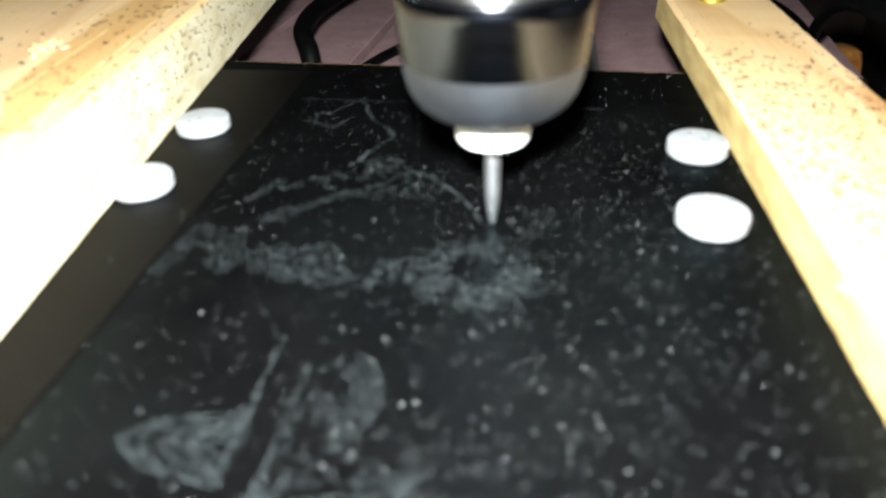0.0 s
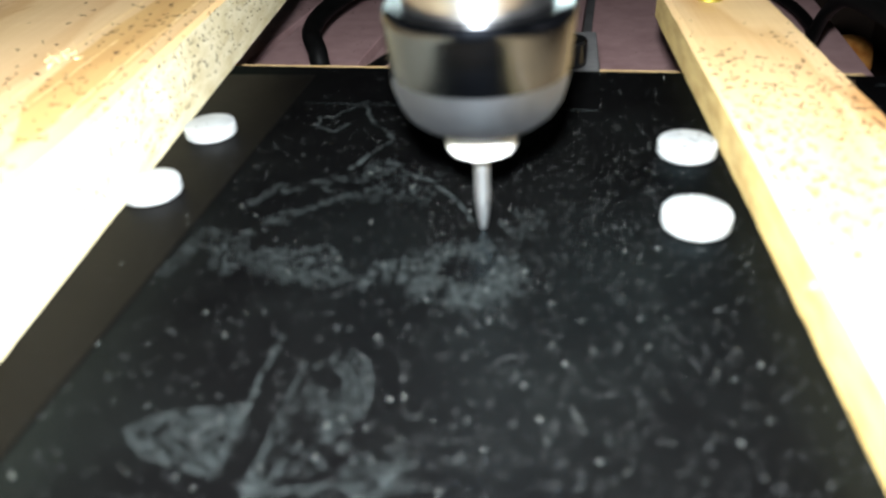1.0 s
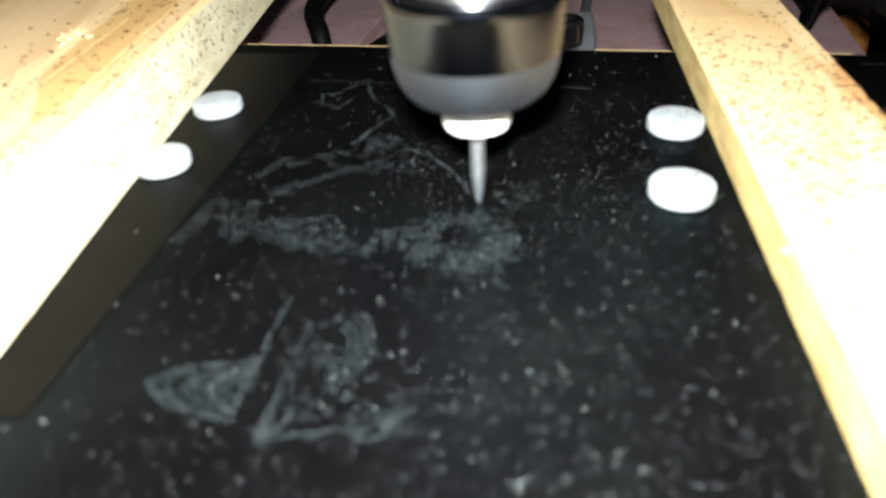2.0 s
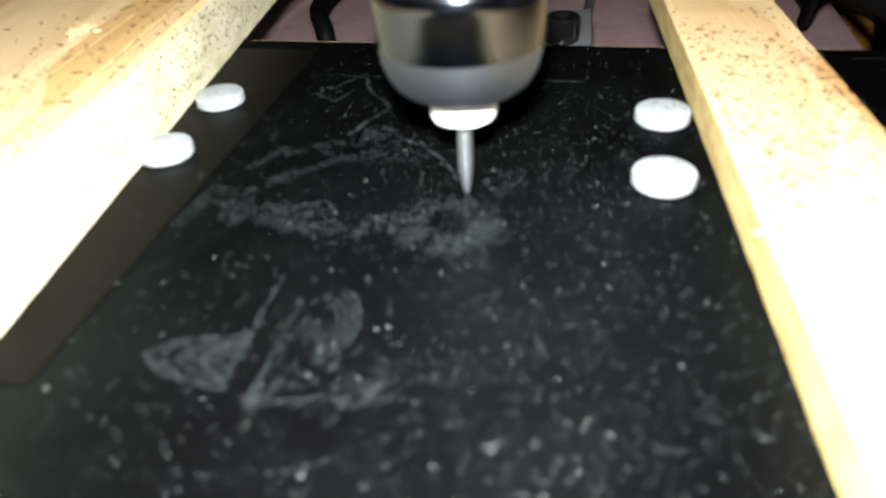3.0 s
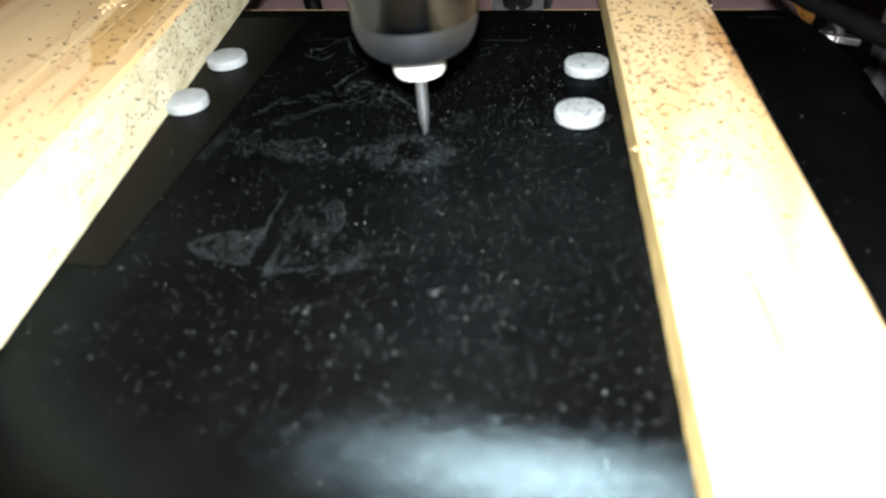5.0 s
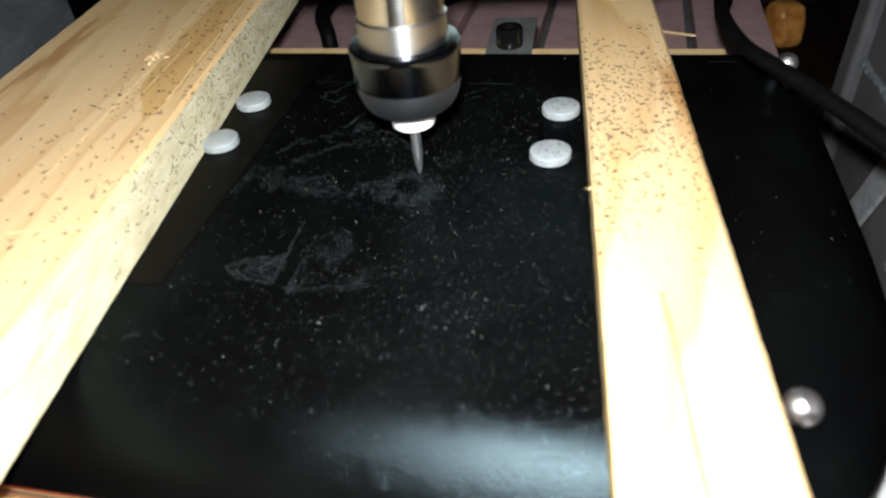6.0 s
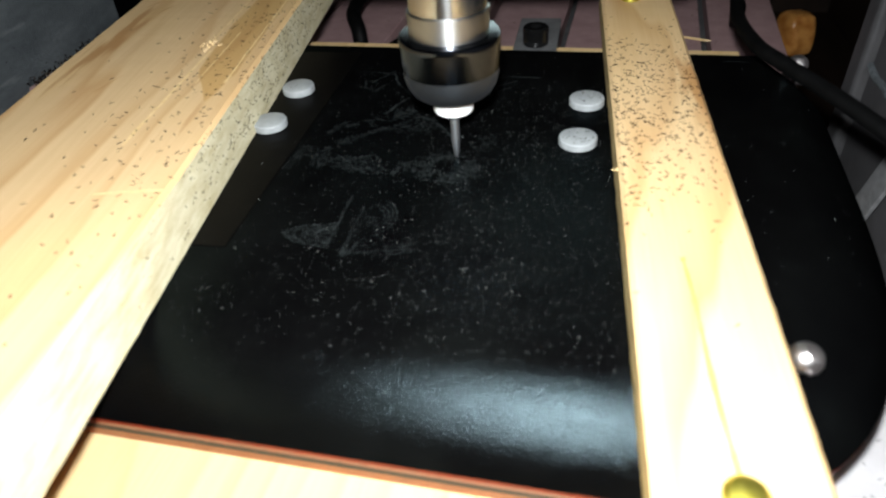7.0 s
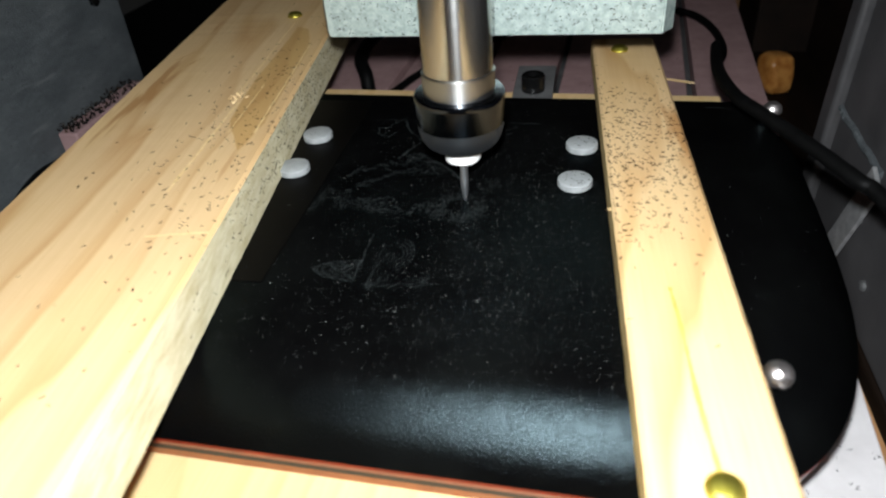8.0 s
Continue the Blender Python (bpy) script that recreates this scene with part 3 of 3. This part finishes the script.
    part("nut_taper", lathe([(0, 0.0262), (0.0080, 0.0262), (0.0104, 0.0265), (0.0128, 0.0274), (0.0148, 0.0291), (0.0161, 0.0315), (0.0169, 0.0344), (0.0173, 0.0374), (0, 0.0374)], 96), SATIN, head, "satin grey rounded nut end", True)
    part("collet", lathe([(0, 0.0199), (0.0062, 0.0199), (0.0070, 0.0203), (0.0074, 0.0212), (0.0076, 0.0261), (0, 0.0261)], 48), COLLET, head, "bright white collet face", True)
    part("cutter", lathe([(0, 0.0002), (0.0006, 0.0003), (0.0010, 0.0025), (0.0014, 0.0055), (0.0016, 0.0080), (0.0016, 0.0198), (0, 0.0198)], 32), GROUND, head, "thin steel engraving cutter", True)
    bm = bmesh.new()
    prof = [(-0.0755, 0.0685), (-0.0720, 0.0615), (0.0800, 0.0615), (0.0850, 0.0685), (0.086, 0.105), (-0.0745, 0.105)]
    lower = [bm.verts.new((x, y, 0.0500)) for x, y in prof]
    upper = [bm.verts.new((x, y, 0.0720)) for x, y in prof]
    for k in range(6):
        bm.faces.new((lower[k], lower[(k + 1) % 6], upper[(k + 1) % 6], upper[k]))
    bm.faces.new(lower[::-1])
    bm.faces.new(upper)
    bmesh.ops.recalc_face_normals(bm, faces=bm.faces[:])
    bmesh.ops.bevel(bm, geom=bm.edges[:], offset=0.0006, segments=2, affect="EDGES")
    block = part("mount_block", bm, BLOCK, head, "pale grey metal mount block sprinkled with black chips")
    bm = bmesh.new()
    for _ in range(420):
        flake(bm, (random.uniform(-0.070, 0.079), 0.0613, random.uniform(0.0512, 0.0710)), random.uniform(0.0007, 0.0018), 0.0005, "y")
    tagged(part("shavings", bm, CHIP, block), kind="stuff")
    # unseen supports, added in black to keep reflections in the lacquer dark
    part("carriage_plate", box(-0.060, 0.070, 0.072, 0.105, 0.0723, 0.2050, 0.002), OXIDE, head, "unseen black plate joining the block to the beam")
    part("spindle_clamp", box(-0.030, 0.030, -0.028, 0.0718, 0.175, 0.205, 0.003), OXIDE, head)
    part("gantry_beam", box(-0.30, 0.235, 0.03, 0.105, 0.2053, 0.250, 0.002), OXIDE, head)
    return tagged(head, "milling head with polished steel spindle, collet nut and thin cutter", "spindle")


HEAD = milling_head()


# ---- side panels, cables and clutter ----
def side_panels():
    p = base("side_panel", -0.301, -0.004, -0.13)
    part("plate", box(-0.012, 0.0, -0.45, 0.230, 0.0, 0.335, 0.0015), PANEL, p)
    for y, z in ((0.20, 0.16), (0.06, 0.20), (-0.08, 0.20)):
        bm = lathe([(0, 0), (0.0042, 0), (0.0042, 0.0030), (0.0034, 0.0036), (0, 0.0036)], 6)
        bmesh.ops.transform(bm, matrix=pose(0.0002, y, z, 0, 90, 0), verts=bm.verts)
        part("hex_bolt", bm, OXIDE, p)
    random.seed(21)
    bm = bmesh.new()
    for _ in range(420):
        flake(bm, (0.0003, random.uniform(-0.1, 0.21), random.uniform(0.05, 0.30)), random.uniform(0.0008, 0.0022), 0.0006, "x")
    for _ in range(160):
        flake(bm, (random.uniform(0.0005, 0.0140), random.uniform(0.119, 0.210), 0.0958), random.uniform(0.0012, 0.0030), 0.0010, "z", 0.0009)
    for _ in range(110):
        flake(bm, (0.0004, random.uniform(0.119, 0.210), 0.0961 + abs(random.gauss(0, 0.0018))), random.uniform(0.0010, 0.0024), 0.0010, "x", 0.0006)
    tagged(part("chips", bm, CHIP, p, "black chips clinging to the panel"), kind="stuff")
    part("ledge", box(0.0003, 0.0150, 0.118, 0.212, 0.0790, 0.0955, 0.0015), BED, p, "narrow pale ledge strewn with chips")
    tagged(p, "dark grey metal side panel of the machine, dusty", "side panel", "machine sides")
    q = base("side_panel", 0.1925, 0.0, -0.13)
    q.matrix_basis = pose(0.1935, -0.006, -0.13, 0, 1.6, 0)
    part("plate", box(0.006, 0.024, -0.40, 0.172, 0.012, 0.345, 0.0015), PANEL_DARK, q)
    part("folded_edge", box(0.0, 0.014, 0.1722, 0.190, 0.012, 0.345, 0.003, 3), PANEL_DARK, q)
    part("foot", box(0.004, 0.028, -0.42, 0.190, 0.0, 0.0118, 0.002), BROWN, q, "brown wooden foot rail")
    bm = box(-0.0012, 0.0012, -0.0085, 0.0085, -0.033, 0.033, 0.0006)
    bmesh.ops.transform(bm, matrix=pose(0.0010, 0.100, 0.064, 23, 0, 0), verts=bm.verts)
    part("tab", bm, TAB, q, "bright bent metal tab")
    part("tab_rivet", box(0.0022, 0.0059, 0.097, 0.103, 0.061, 0.067), TAB, q)
    bm = tube([(0.0055, 0.178 - 0.0105 * i, 0.0955 - 0.0003 * i + 0.0006 * math.sin(i * 2.3)) for i in range(9)], 0.0021, 8, 6)
    for v in bm.verts:
        v.co += noise.noise_vector(v.co * 500) * 0.0007
    part("weld_seam", bm, PANEL, q, "rough grey weld seam")
    for y, z in ((0.071, 0.038), (-0.05, 0.085), (0.10, 0.15)):
        bm = lathe([(0, 0), (0.0032, 0), (0.0030, 0.0016), (0.0016, 0.0024), (0, 0.0024)], 16)
        bmesh.ops.transform(bm, matrix=pose(0.0059, y, z, 0, -90, 0), verts=bm.verts)
        part("panel_screw", bm, SLOT, q)
    tagged(q, "grey metal side panel of the machine with a folded edge", "side panel", "machine sides")


side_panels()


def clutter():
    c = base("cable", 0, 0, 0)
    part("cord", tube([(0.0700, 0.4700, -0.0535), (0.1270, 0.4017, -0.0460), (0.1442, 0.3812, -0.0460), (0.1529, 0.3403, -0.0450), (0.1521, 0.2884, -0.0430), (0.1405, 0.2460, -0.0390)], 0.0029), RUBBER, c, "thin black cord", True)
    part("sleeve", tube([(0.1412, 0.2485, -0.0395), (0.1405, 0.2450, -0.0385), (0.1340, 0.2150, -0.0160), (0.1240, 0.1650, 0.0040), (0.1150, 0.1000, 0.0150), (0.1174, 0.0650, 0.0165), (0.1239, 0.0481, 0.0165), (0.1303, 0.0354, 0.0160), (0.1405, 0.0146, 0.0150), (0.1516, -0.0079, 0.0130), (0.1580, -0.0181, 0.0110), (0.1780, -0.0850, 0.0020), (0.1840, -0.1600, -0.0120), (0.1820, -0.2900, -0.0450)], 0.0031), RUBBER, c, "thick black rubber sleeve", True)
    tagged(c, "black rubber power cable with a thick sleeve across the black body", "cable")
    c = link("cable", tube([(-0.1095, 0.2156, -0.0535), (-0.1124, 0.2212, -0.036), (-0.1219, 0.2439, -0.031), (-0.1220, 0.2855, -0.029), (-0.1031, 0.3280, -0.025), (-0.0623, 0.3658, -0.03), (-0.0116, 0.3989, -0.0535)], 0.0052), RUBBER, smooth=True)
    tagged(c, "black cable curving over the machine bed", "cable")
    c = link("cable", tube([(-0.1035, 0.2137, -0.0558), (-0.0949, 0.2430, -0.0558), (-0.0790, 0.2855, -0.0558), (-0.0428, 0.3422, -0.0558), (0.0292, 0.4367, -0.0558)], 0.0030), RUBBER, smooth=True)
    tagged(c, "thin dark cable lying on the machine bed", "cable")
    c = link("hose", tube([(-0.2800, -0.2342, -0.116), (-0.2732, -0.0547, -0.10), (-0.2674, 0.0303, -0.050), (-0.2723, 0.0823, -0.048), (-0.2788, 0.1532, -0.08), (-0.2790, 0.2855, -0.116)], 0.0130, 20), RUBBER, smooth=True)
    tagged(c, "thick black hose beside the grey side panel", "hose")
    # clamp with socket screw
    k = base("bed_clamp", 0.0184, 0.141, BED_Z + 0.0003)
    part("foot_plate", box(-0.011, 0.011, 0.012, 0.036, 0.0, 0.0445, 0.0012), CLAMP, k)
    part("toe", box(-0.012, 0.012, -0.020, 0.0370, 0.0447, 0.0467, 0.0008), CLAMP, k)
    part("socket_screw", lathe([(0, 0.0469), (0.0066, 0.0469), (0.0070, 0.0474), (0.0070, 0.0560), (0.0063, 0.0569), (0.0034, 0.0569), (0.0031, 0.0535), (0, 0.0535)], 32, 0, -0.004), OXIDE, k, "black socket head screw", True)
    tagged(k, "grey clamp plate with a black socket head screw", "clamp")
    # chrome feet screwed into the rolled edge
    for x, y, z, rx, ry in ((0.1052, -0.0985, -0.0072, 10, 30), (0.1405, 0.0870, -0.0072, -8, 10)):
        b = base("strap_button", x, y, z)
        b.matrix_basis = pose(x, y, z, rx, ry, 0)
        part("flared_base", lathe([(0, -0.0010), (0.0052, -0.0010), (0.0052, 0.0004), (0.0040, 0.0012), (0.0030, 0.0030), (0.0029, 0.0046), (0, 0.0046)], 32), CHROME, b, "", True)
        part("dome", lathe([(0, 0.0047), (0.0037, 0.0047), (0.0045, 0.0054), (0.0046, 0.0065), (0.0041, 0.0081), (0.0030, 0.0095), (0.0014, 0.0103), (0, 0.0104)], 32), CHROME, b, "", True)
        part("bracket", box(-0.0010, 0.0078, -0.0078, 0.0010, -0.0012, 0.0014, 0.0005), CHROME, b, "square chrome base plate")
        tagged(b, "small domed chrome button on a flared base", "button", "chrome buttons")
    a = bmesh.new()
    bmesh.ops.create_icosphere(a, subdivisions=3, radius=1)
    for v in a.verts:
        n = 1 + 0.14 * noise.noise(v.co * 1.3) + 0.03 * noise.noise(v.co * 5)
        v.co = Vector([math.copysign(abs(c) ** 0.55, c) for c in v.co]) * n
        v.co.x, v.co.y, v.co.z = v.co.x * 0.0135, v.co.y * 0.0150, v.co.z * 0.0185 + 0.0185
    a = link("wooden_offcut", a, AMBER)
    a.matrix_basis = pose(0.2264, 0.4155, -0.1281, 0, 0, 20)
    tagged(a, "rough orange-brown wooden offcut on the brown plate beside the bed", "wood piece")
    bm = bmesh.new()
    for k, (w, y) in enumerate(((0.0004, 0.0), (0.0016, 0.006), (0.0010, 0.020), (0.0002, 0.030))):
        ring = [bm.verts.new((sx * w, y, sz)) for sx, sz in ((-1, 0), (1, 0), (0, 0.0012))]
        if k:
            for i in range(3):
                bm.faces.new((last[i], last[(i + 1) % 3], ring[(i + 1) % 3], ring[i]))
        last = ring
    bmesh.ops.recalc_face_normals(bm, faces=bm.faces[:])
    w = link("wood_splinter", bm, PINE_PALE)
    w.matrix_basis = pose(0.1305, 0.262, BED_Z + 0.0003, 0, 0, 68)
    tagged(w, "pale wood splinter lying on the machine bed", "splinter")
    b = base("brown_box", 0.300, 0.520, -0.13)
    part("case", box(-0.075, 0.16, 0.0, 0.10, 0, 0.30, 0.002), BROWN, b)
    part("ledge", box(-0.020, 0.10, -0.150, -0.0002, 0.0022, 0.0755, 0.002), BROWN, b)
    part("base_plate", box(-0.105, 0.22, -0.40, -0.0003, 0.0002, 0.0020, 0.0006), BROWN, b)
    # flat disc on the case, the hole's shade put into its black colour
    bm = lathe([(0, -0.0006), (0.004, -0.0006), (0.004, 0.0002), (0, 0.0002)], 20)
    bmesh.ops.transform(bm, matrix=pose(-0.070, 0.0, 0.084, 90, 0, 0), verts=bm.verts)
    part("screw_hole_disc", bm, GROOVE, b, "small black disc drawn as a screw hole")
    tagged(b, "dark brown wooden box behind the machine", "box")


clutter()


# ---- splinters, scrapes, dust and shavings ----
def bar_marks():
    random.seed(5)
    bm = bmesh.new()
    for _ in range(16):
        a = random.uniform(0.2, 2.9)
        p = Vector((-0.0285 + random.gauss(0, 0.0022), 0.0455 + random.gauss(0, 0.003), LT))
        q = p + Vector((math.cos(a), math.sin(a), random.uniform(0.1, 0.7))) * random.uniform(0.002, 0.006)
        side = (q - p).cross(Vector((0, 0, 1))).normalized() * 0.0004
        v = [bm.verts.new(p - side), bm.verts.new(p + side), bm.verts.new(q), bm.verts.new(p + Vector((0, 0, 0.0006)))]
        bm.faces.new((v[0], v[1], v[2])), bm.faces.new((v[1], v[3], v[2])), bm.faces.new((v[3], v[0], v[2]))
    part("torn_fibres", bm, PINE_PALE, BAR_L, "torn pale wood fibres")
    bm = bmesh.new()
    hem = [(-0.0101, -0.0125), (-0.0058, 0.0140), (-0.0062, 0.0700), (-0.0066, 0.1180), (-0.0150, 0.1500), (-0.0222, 0.1560), (-0.0253, 0.0728), (-0.0236, 0.0190)]
    side = []
    for (xa, ya), (xb, yb) in zip(hem, hem[1:] + hem[:1]):
        for u in (0, 0.25, 0.5, 0.75):
            x, y = xa + (xb - xa) * u, ya + (yb - ya) * u
            side.append((x + 0.0009 * noise.noise((x * 300, y * 120, 4)), y + 0.0016 * noise.noise((x * 200, y * 160, 9))))
    bm.faces.new([bm.verts.new((x, y, LT + 0.00012)) for x, y in side])
    part("stain", bm, PINE_STAINED, BAR_L, "yellow-brown resin stain in the pine")
    for x0, x1, y0, y1, w in ((-0.0075, -0.0071, 0.0045, 0.1208, 0.0009), (-0.0287, -0.0266, 0.0500, 0.1640, 0.0009), (-0.0283, -0.0256, -0.0458, 0.0400, 0.0012), (-0.0200, -0.0185, 0.0050, 0.0620, 0.0006)):
        bm = bmesh.new()
        strip(bm, [(x0 + (x1 - x0) * u + 0.0004 * noise.noise((u * 14, x0 * 400, 1)), y0 + (y1 - y0) * u) for u in np.linspace(0, 1, 26)], w, LT + 0.00025)
        part("scrape", bm, SCRAPE, BAR_L, "pale yellow scrape along the grain")
    for x0, y0, x1, y1 in ((-0.0834, 0.1031, -0.0735, 0.1223), (-0.0737, 0.0923, -0.0667, 0.1084), (-0.0616, -0.0018, -0.0561, 0.0169)):
        bm = bmesh.new()
        side = [(x0 + (x1 - x0) * u - sgn * 0.0007 * math.sin(math.pi * u) * (1 - 0.5 * u), y0 + (y1 - y0) * u) for sgn, us in ((1, range(0, 13)), (-1, range(11, 0, -1))) for u in [k / 12 for k in us]]
        bm.faces.new([bm.verts.new((x, y, LT + 0.00020)) for x, y in side])
        part("grain_dash", bm, DASH, BAR_L, "short brown fleck in the grain")
    bm = bmesh.new()
    strip(bm, shaky((-0.0246, -0.0771), (-0.0013, -0.0753), 10, 0.0004), 0.0013, LT + 0.00025)
    part("scrape", bm, SCRAPE, BAR_L, "short crosswise scrape")
    bm = bmesh.new()
    strip(bm, [(0.0148 + 0.0026 * u + 0.0003 * math.sin(u * 7), -0.0786 - 0.0720 * u) for u in np.linspace(0, 1, 24)], 0.0013, RT + 0.00025)
    part("resin_streak", bm, RESIN, BAR_R, "thin amber resin streak")
    bm = bmesh.new()
    for k in range(3):
        p, q = Vector((0.0002, -0.0270 + k * 0.0008, 0.008)), Vector((-0.0026 + k * 0.0008, -0.0276 + k * 0.0007, 0.0088))
        v = [bm.verts.new(p + Vector((0, -0.00025, 0))), bm.verts.new(p + Vector((0, 0.00025, 0))), bm.verts.new(q), bm.verts.new(p + Vector((0, 0, 0.0003)))]
        bm.faces.new((v[0], v[1], v[2])), bm.faces.new((v[1], v[3], v[2])), bm.faces.new((v[3], v[0], v[2]))
    part("splinter", bm, PINE_PALE, BAR_R, "pale splinter sticking out")


bar_marks()


def litter():
    random.seed(8)
    # pale dust on the black top: fine grains in drifts, a few larger crumbs
    bm = bmesh.new()
    made = 0
    while made < 6500:
        x, y = random.uniform(-0.078, 0.072), random.uniform(-0.128, 0.098)
        if not (-0.086 - 0.120 * y < x < 0.0582 - 0.046 * y):
            continue
        d = 0.22 + 0.55 * math.exp(-((x - 0.026) ** 2 / 0.0016 + (y - 0.005) ** 2 / 0.0022)) + 0.60 * math.exp(-((x - 0.018) ** 2 / 0.0022 + (y + 0.075) ** 2 / 0.0016))
        d += 0.25 * noise.noise((x * 70, y * 70, 2))
        if random.random() > d or (y > 0.06 and random.random() < 0.6):
            continue
        made += 1
        s = min(0.00030, 0.00010 * math.exp(abs(random.gauss(0, 0.45))))
        k = y + 0.1328 + 0.0350 * x
        if k < 0.010:
            continue
        z = -17.0 * max(0.034 - k, 0.0) ** 2
        grain(bm, (x, y, z + 0.00006), s)
    tagged(link("dust", bm, DUST), "pale grey dust specks on the black lacquer", "dust", kind="stuff")
    bm = bmesh.new()
    for _ in range(60):
        flake(bm, (random.uniform(0.10, 0.145), random.uniform(-0.08, 0.08), 0.00012), random.uniform(0.0002, 0.0005), 0.0003)
    tagged(link("dust", bm, DUST), "sparse pale dust on the outer black lacquer", "dust", kind="stuff")
    # shavings on the bars
    bm = bmesh.new()
    made = 0
    while made < 640:
        y, x = random.gauss(0.008, 0.040), random.random() ** 1.3 * 0.0345 + 0.0006
        if not -0.15 < y < 0.148 or (y < -0.062 and random.random() < 0.72):
            continue
        made += 1
        flake(bm, BAR_R.matrix_basis @ Vector((x, y, RT + 0.0002)), random.choice((0.0009, 0.0013, 0.0018, 0.0024)), random.uniform(0.0004, 0.0007))
    tagged(link("shavings", bm, CHIP), "black shavings scattered over the narrow pine bar", "shavings", kind="stuff")
    bm = bmesh.new()
    for _ in range(340):
        y, x = random.gauss(0.015, 0.075), -0.0008 - abs(random.gauss(0, 0.024))
        if x > -0.092 and -0.2 < y < 0.28:
            flake(bm, BAR_L.matrix_basis @ Vector((x, y, LT + 0.0002)), random.choice((0.0009, 0.0013, 0.0018, 0.0024)), random.uniform(0.0004, 0.0007))
    for _ in range(460):
        y, z = random.gauss(0.04, 0.070), random.uniform(0.004, LT)
        if -0.14 < y < 0.28:
            flake(bm, BAR_L.matrix_basis @ Vector((0.00015, y, z)), random.choice((0.0007, 0.0010, 0.0015)), random.uniform(0.0003, 0.0006), "x")
    tagged(link("shavings", bm, CHIP), "black shavings along the sawn edge of the wide pine bar", "shavings", kind="stuff")
    bm = bmesh.new()
    for cx, cy, n in ((0.0482, 0.0395, 10), (0.0458, 0.0053, 22), (-0.0845, 0.0454, 2)):
        for _ in range(n):
            a, r = random.uniform(0, 6.28), 0.0068 * math.sqrt(random.random())
            flake(bm, (cx + r * math.cos(a), cy + r * math.sin(a), 0.0036), random.uniform(0.0006, 0.0013), 0.0004)
    tagged(link("shavings", bm, CHIP), "few black shavings on the white pads", "shavings", kind="stuff")
    bm = bmesh.new()
    for _ in range(700):
        x, y = random.uniform(-0.2, 0.15), random.uniform(-0.20, 0.45)
        if y > 0.225 or x > 0.125 + 0.03 * random.random():
            flake(bm, (x, y, BED_Z + 0.0003), random.uniform(0.0007, 0.0020), 0.0005)
    for _ in range(170):
        flake(bm, (random.uniform(0.108, 0.158), random.uniform(-0.20, -0.06), BED_Z + 0.0003), random.uniform(0.0010, 0.0024), 0.0006)
    tagged(link("shavings", bm, CHIP), "black shavings on the metal machine bed", "shavings", kind="stuff")


litter()

bm = bmesh.new()
bmesh.ops.create_icosphere(bm, subdivisions=2, radius=0.0022)
for v in bm.verts:
    v.co = v.co * (1 + 0.3 * noise.noise(v.co * 600))
    v.co.z *= 0.45
m = Mat("chip_dark", 0.8)
m.b.inputs["Specular IOR Level"].default_value = 0.05
m.color(m.ramp(m.noise(400, 3), [(0.3, (0.0060, 0.0047, 0.0050)), (0.7, (0.0110, 0.0088, 0.0092))]))
FLYING = tagged(link("flying_chip", bm, m.m, None, "", True), "small dark mauve chip thrown up by the cutter", "chip")


# ---- unseen light in place of the phone flash, following the camera path ----
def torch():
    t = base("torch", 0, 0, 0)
    # the housing is added; only the glowing disc lights the work
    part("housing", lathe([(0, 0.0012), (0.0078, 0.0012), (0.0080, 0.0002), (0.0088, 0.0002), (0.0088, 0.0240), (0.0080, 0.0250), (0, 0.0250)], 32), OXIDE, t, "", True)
    m = Mat("lit_cam_light", 0.4)
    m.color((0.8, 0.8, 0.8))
    m.b.inputs["Emission Color"].default_value = (*CAM_LIGHT_COLOUR, 1)
    m.b.inputs["Emission Strength"].default_value = CAM_LIGHT_GLOW
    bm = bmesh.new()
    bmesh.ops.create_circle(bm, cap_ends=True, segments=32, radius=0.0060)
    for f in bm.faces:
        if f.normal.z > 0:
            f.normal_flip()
    part("cam_light_lens", bm, m.m, t, "bright lit lens")
    return tagged(t, "unseen light carried just above the camera lens", "torch")


CAM_LIGHT = torch()


# ---- motion ----
def motions():
    walk(CAM_LIGHT, [(t, look(eye, target, roll) @ CAM_LIGHT_AT) for t, eye, target, roll in PATH])
    rows = []
    for i in range(0, 17):
        t = i * 0.5
        rows.append((t, pose(0.00003 * t, 0.0020 - 0.00146 * t, 0)))
    walk(HEAD, rows)
    rest, end = (-0.17, 0.27, 0.0243), (0.0, -0.345, -0.1285)
    walk(FLYING, [(0.0, pose(*rest)), (3.2, pose(*rest)), (3.4, pose(-0.06, 0.05, 0.17, 40, 20, 0)), (3.5, pose(-0.0050, -0.0806, 0.0665, 80, 30, 40)),
                  (3.6, pose(0.03, -0.25, 0.14, 110, 60, 80)), (3.9, pose(*end, 60, 20, 90)), (4.1, pose(*end, 0, 0, 90)), (8.0, pose(*end, 0, 0, 90))])


motions()
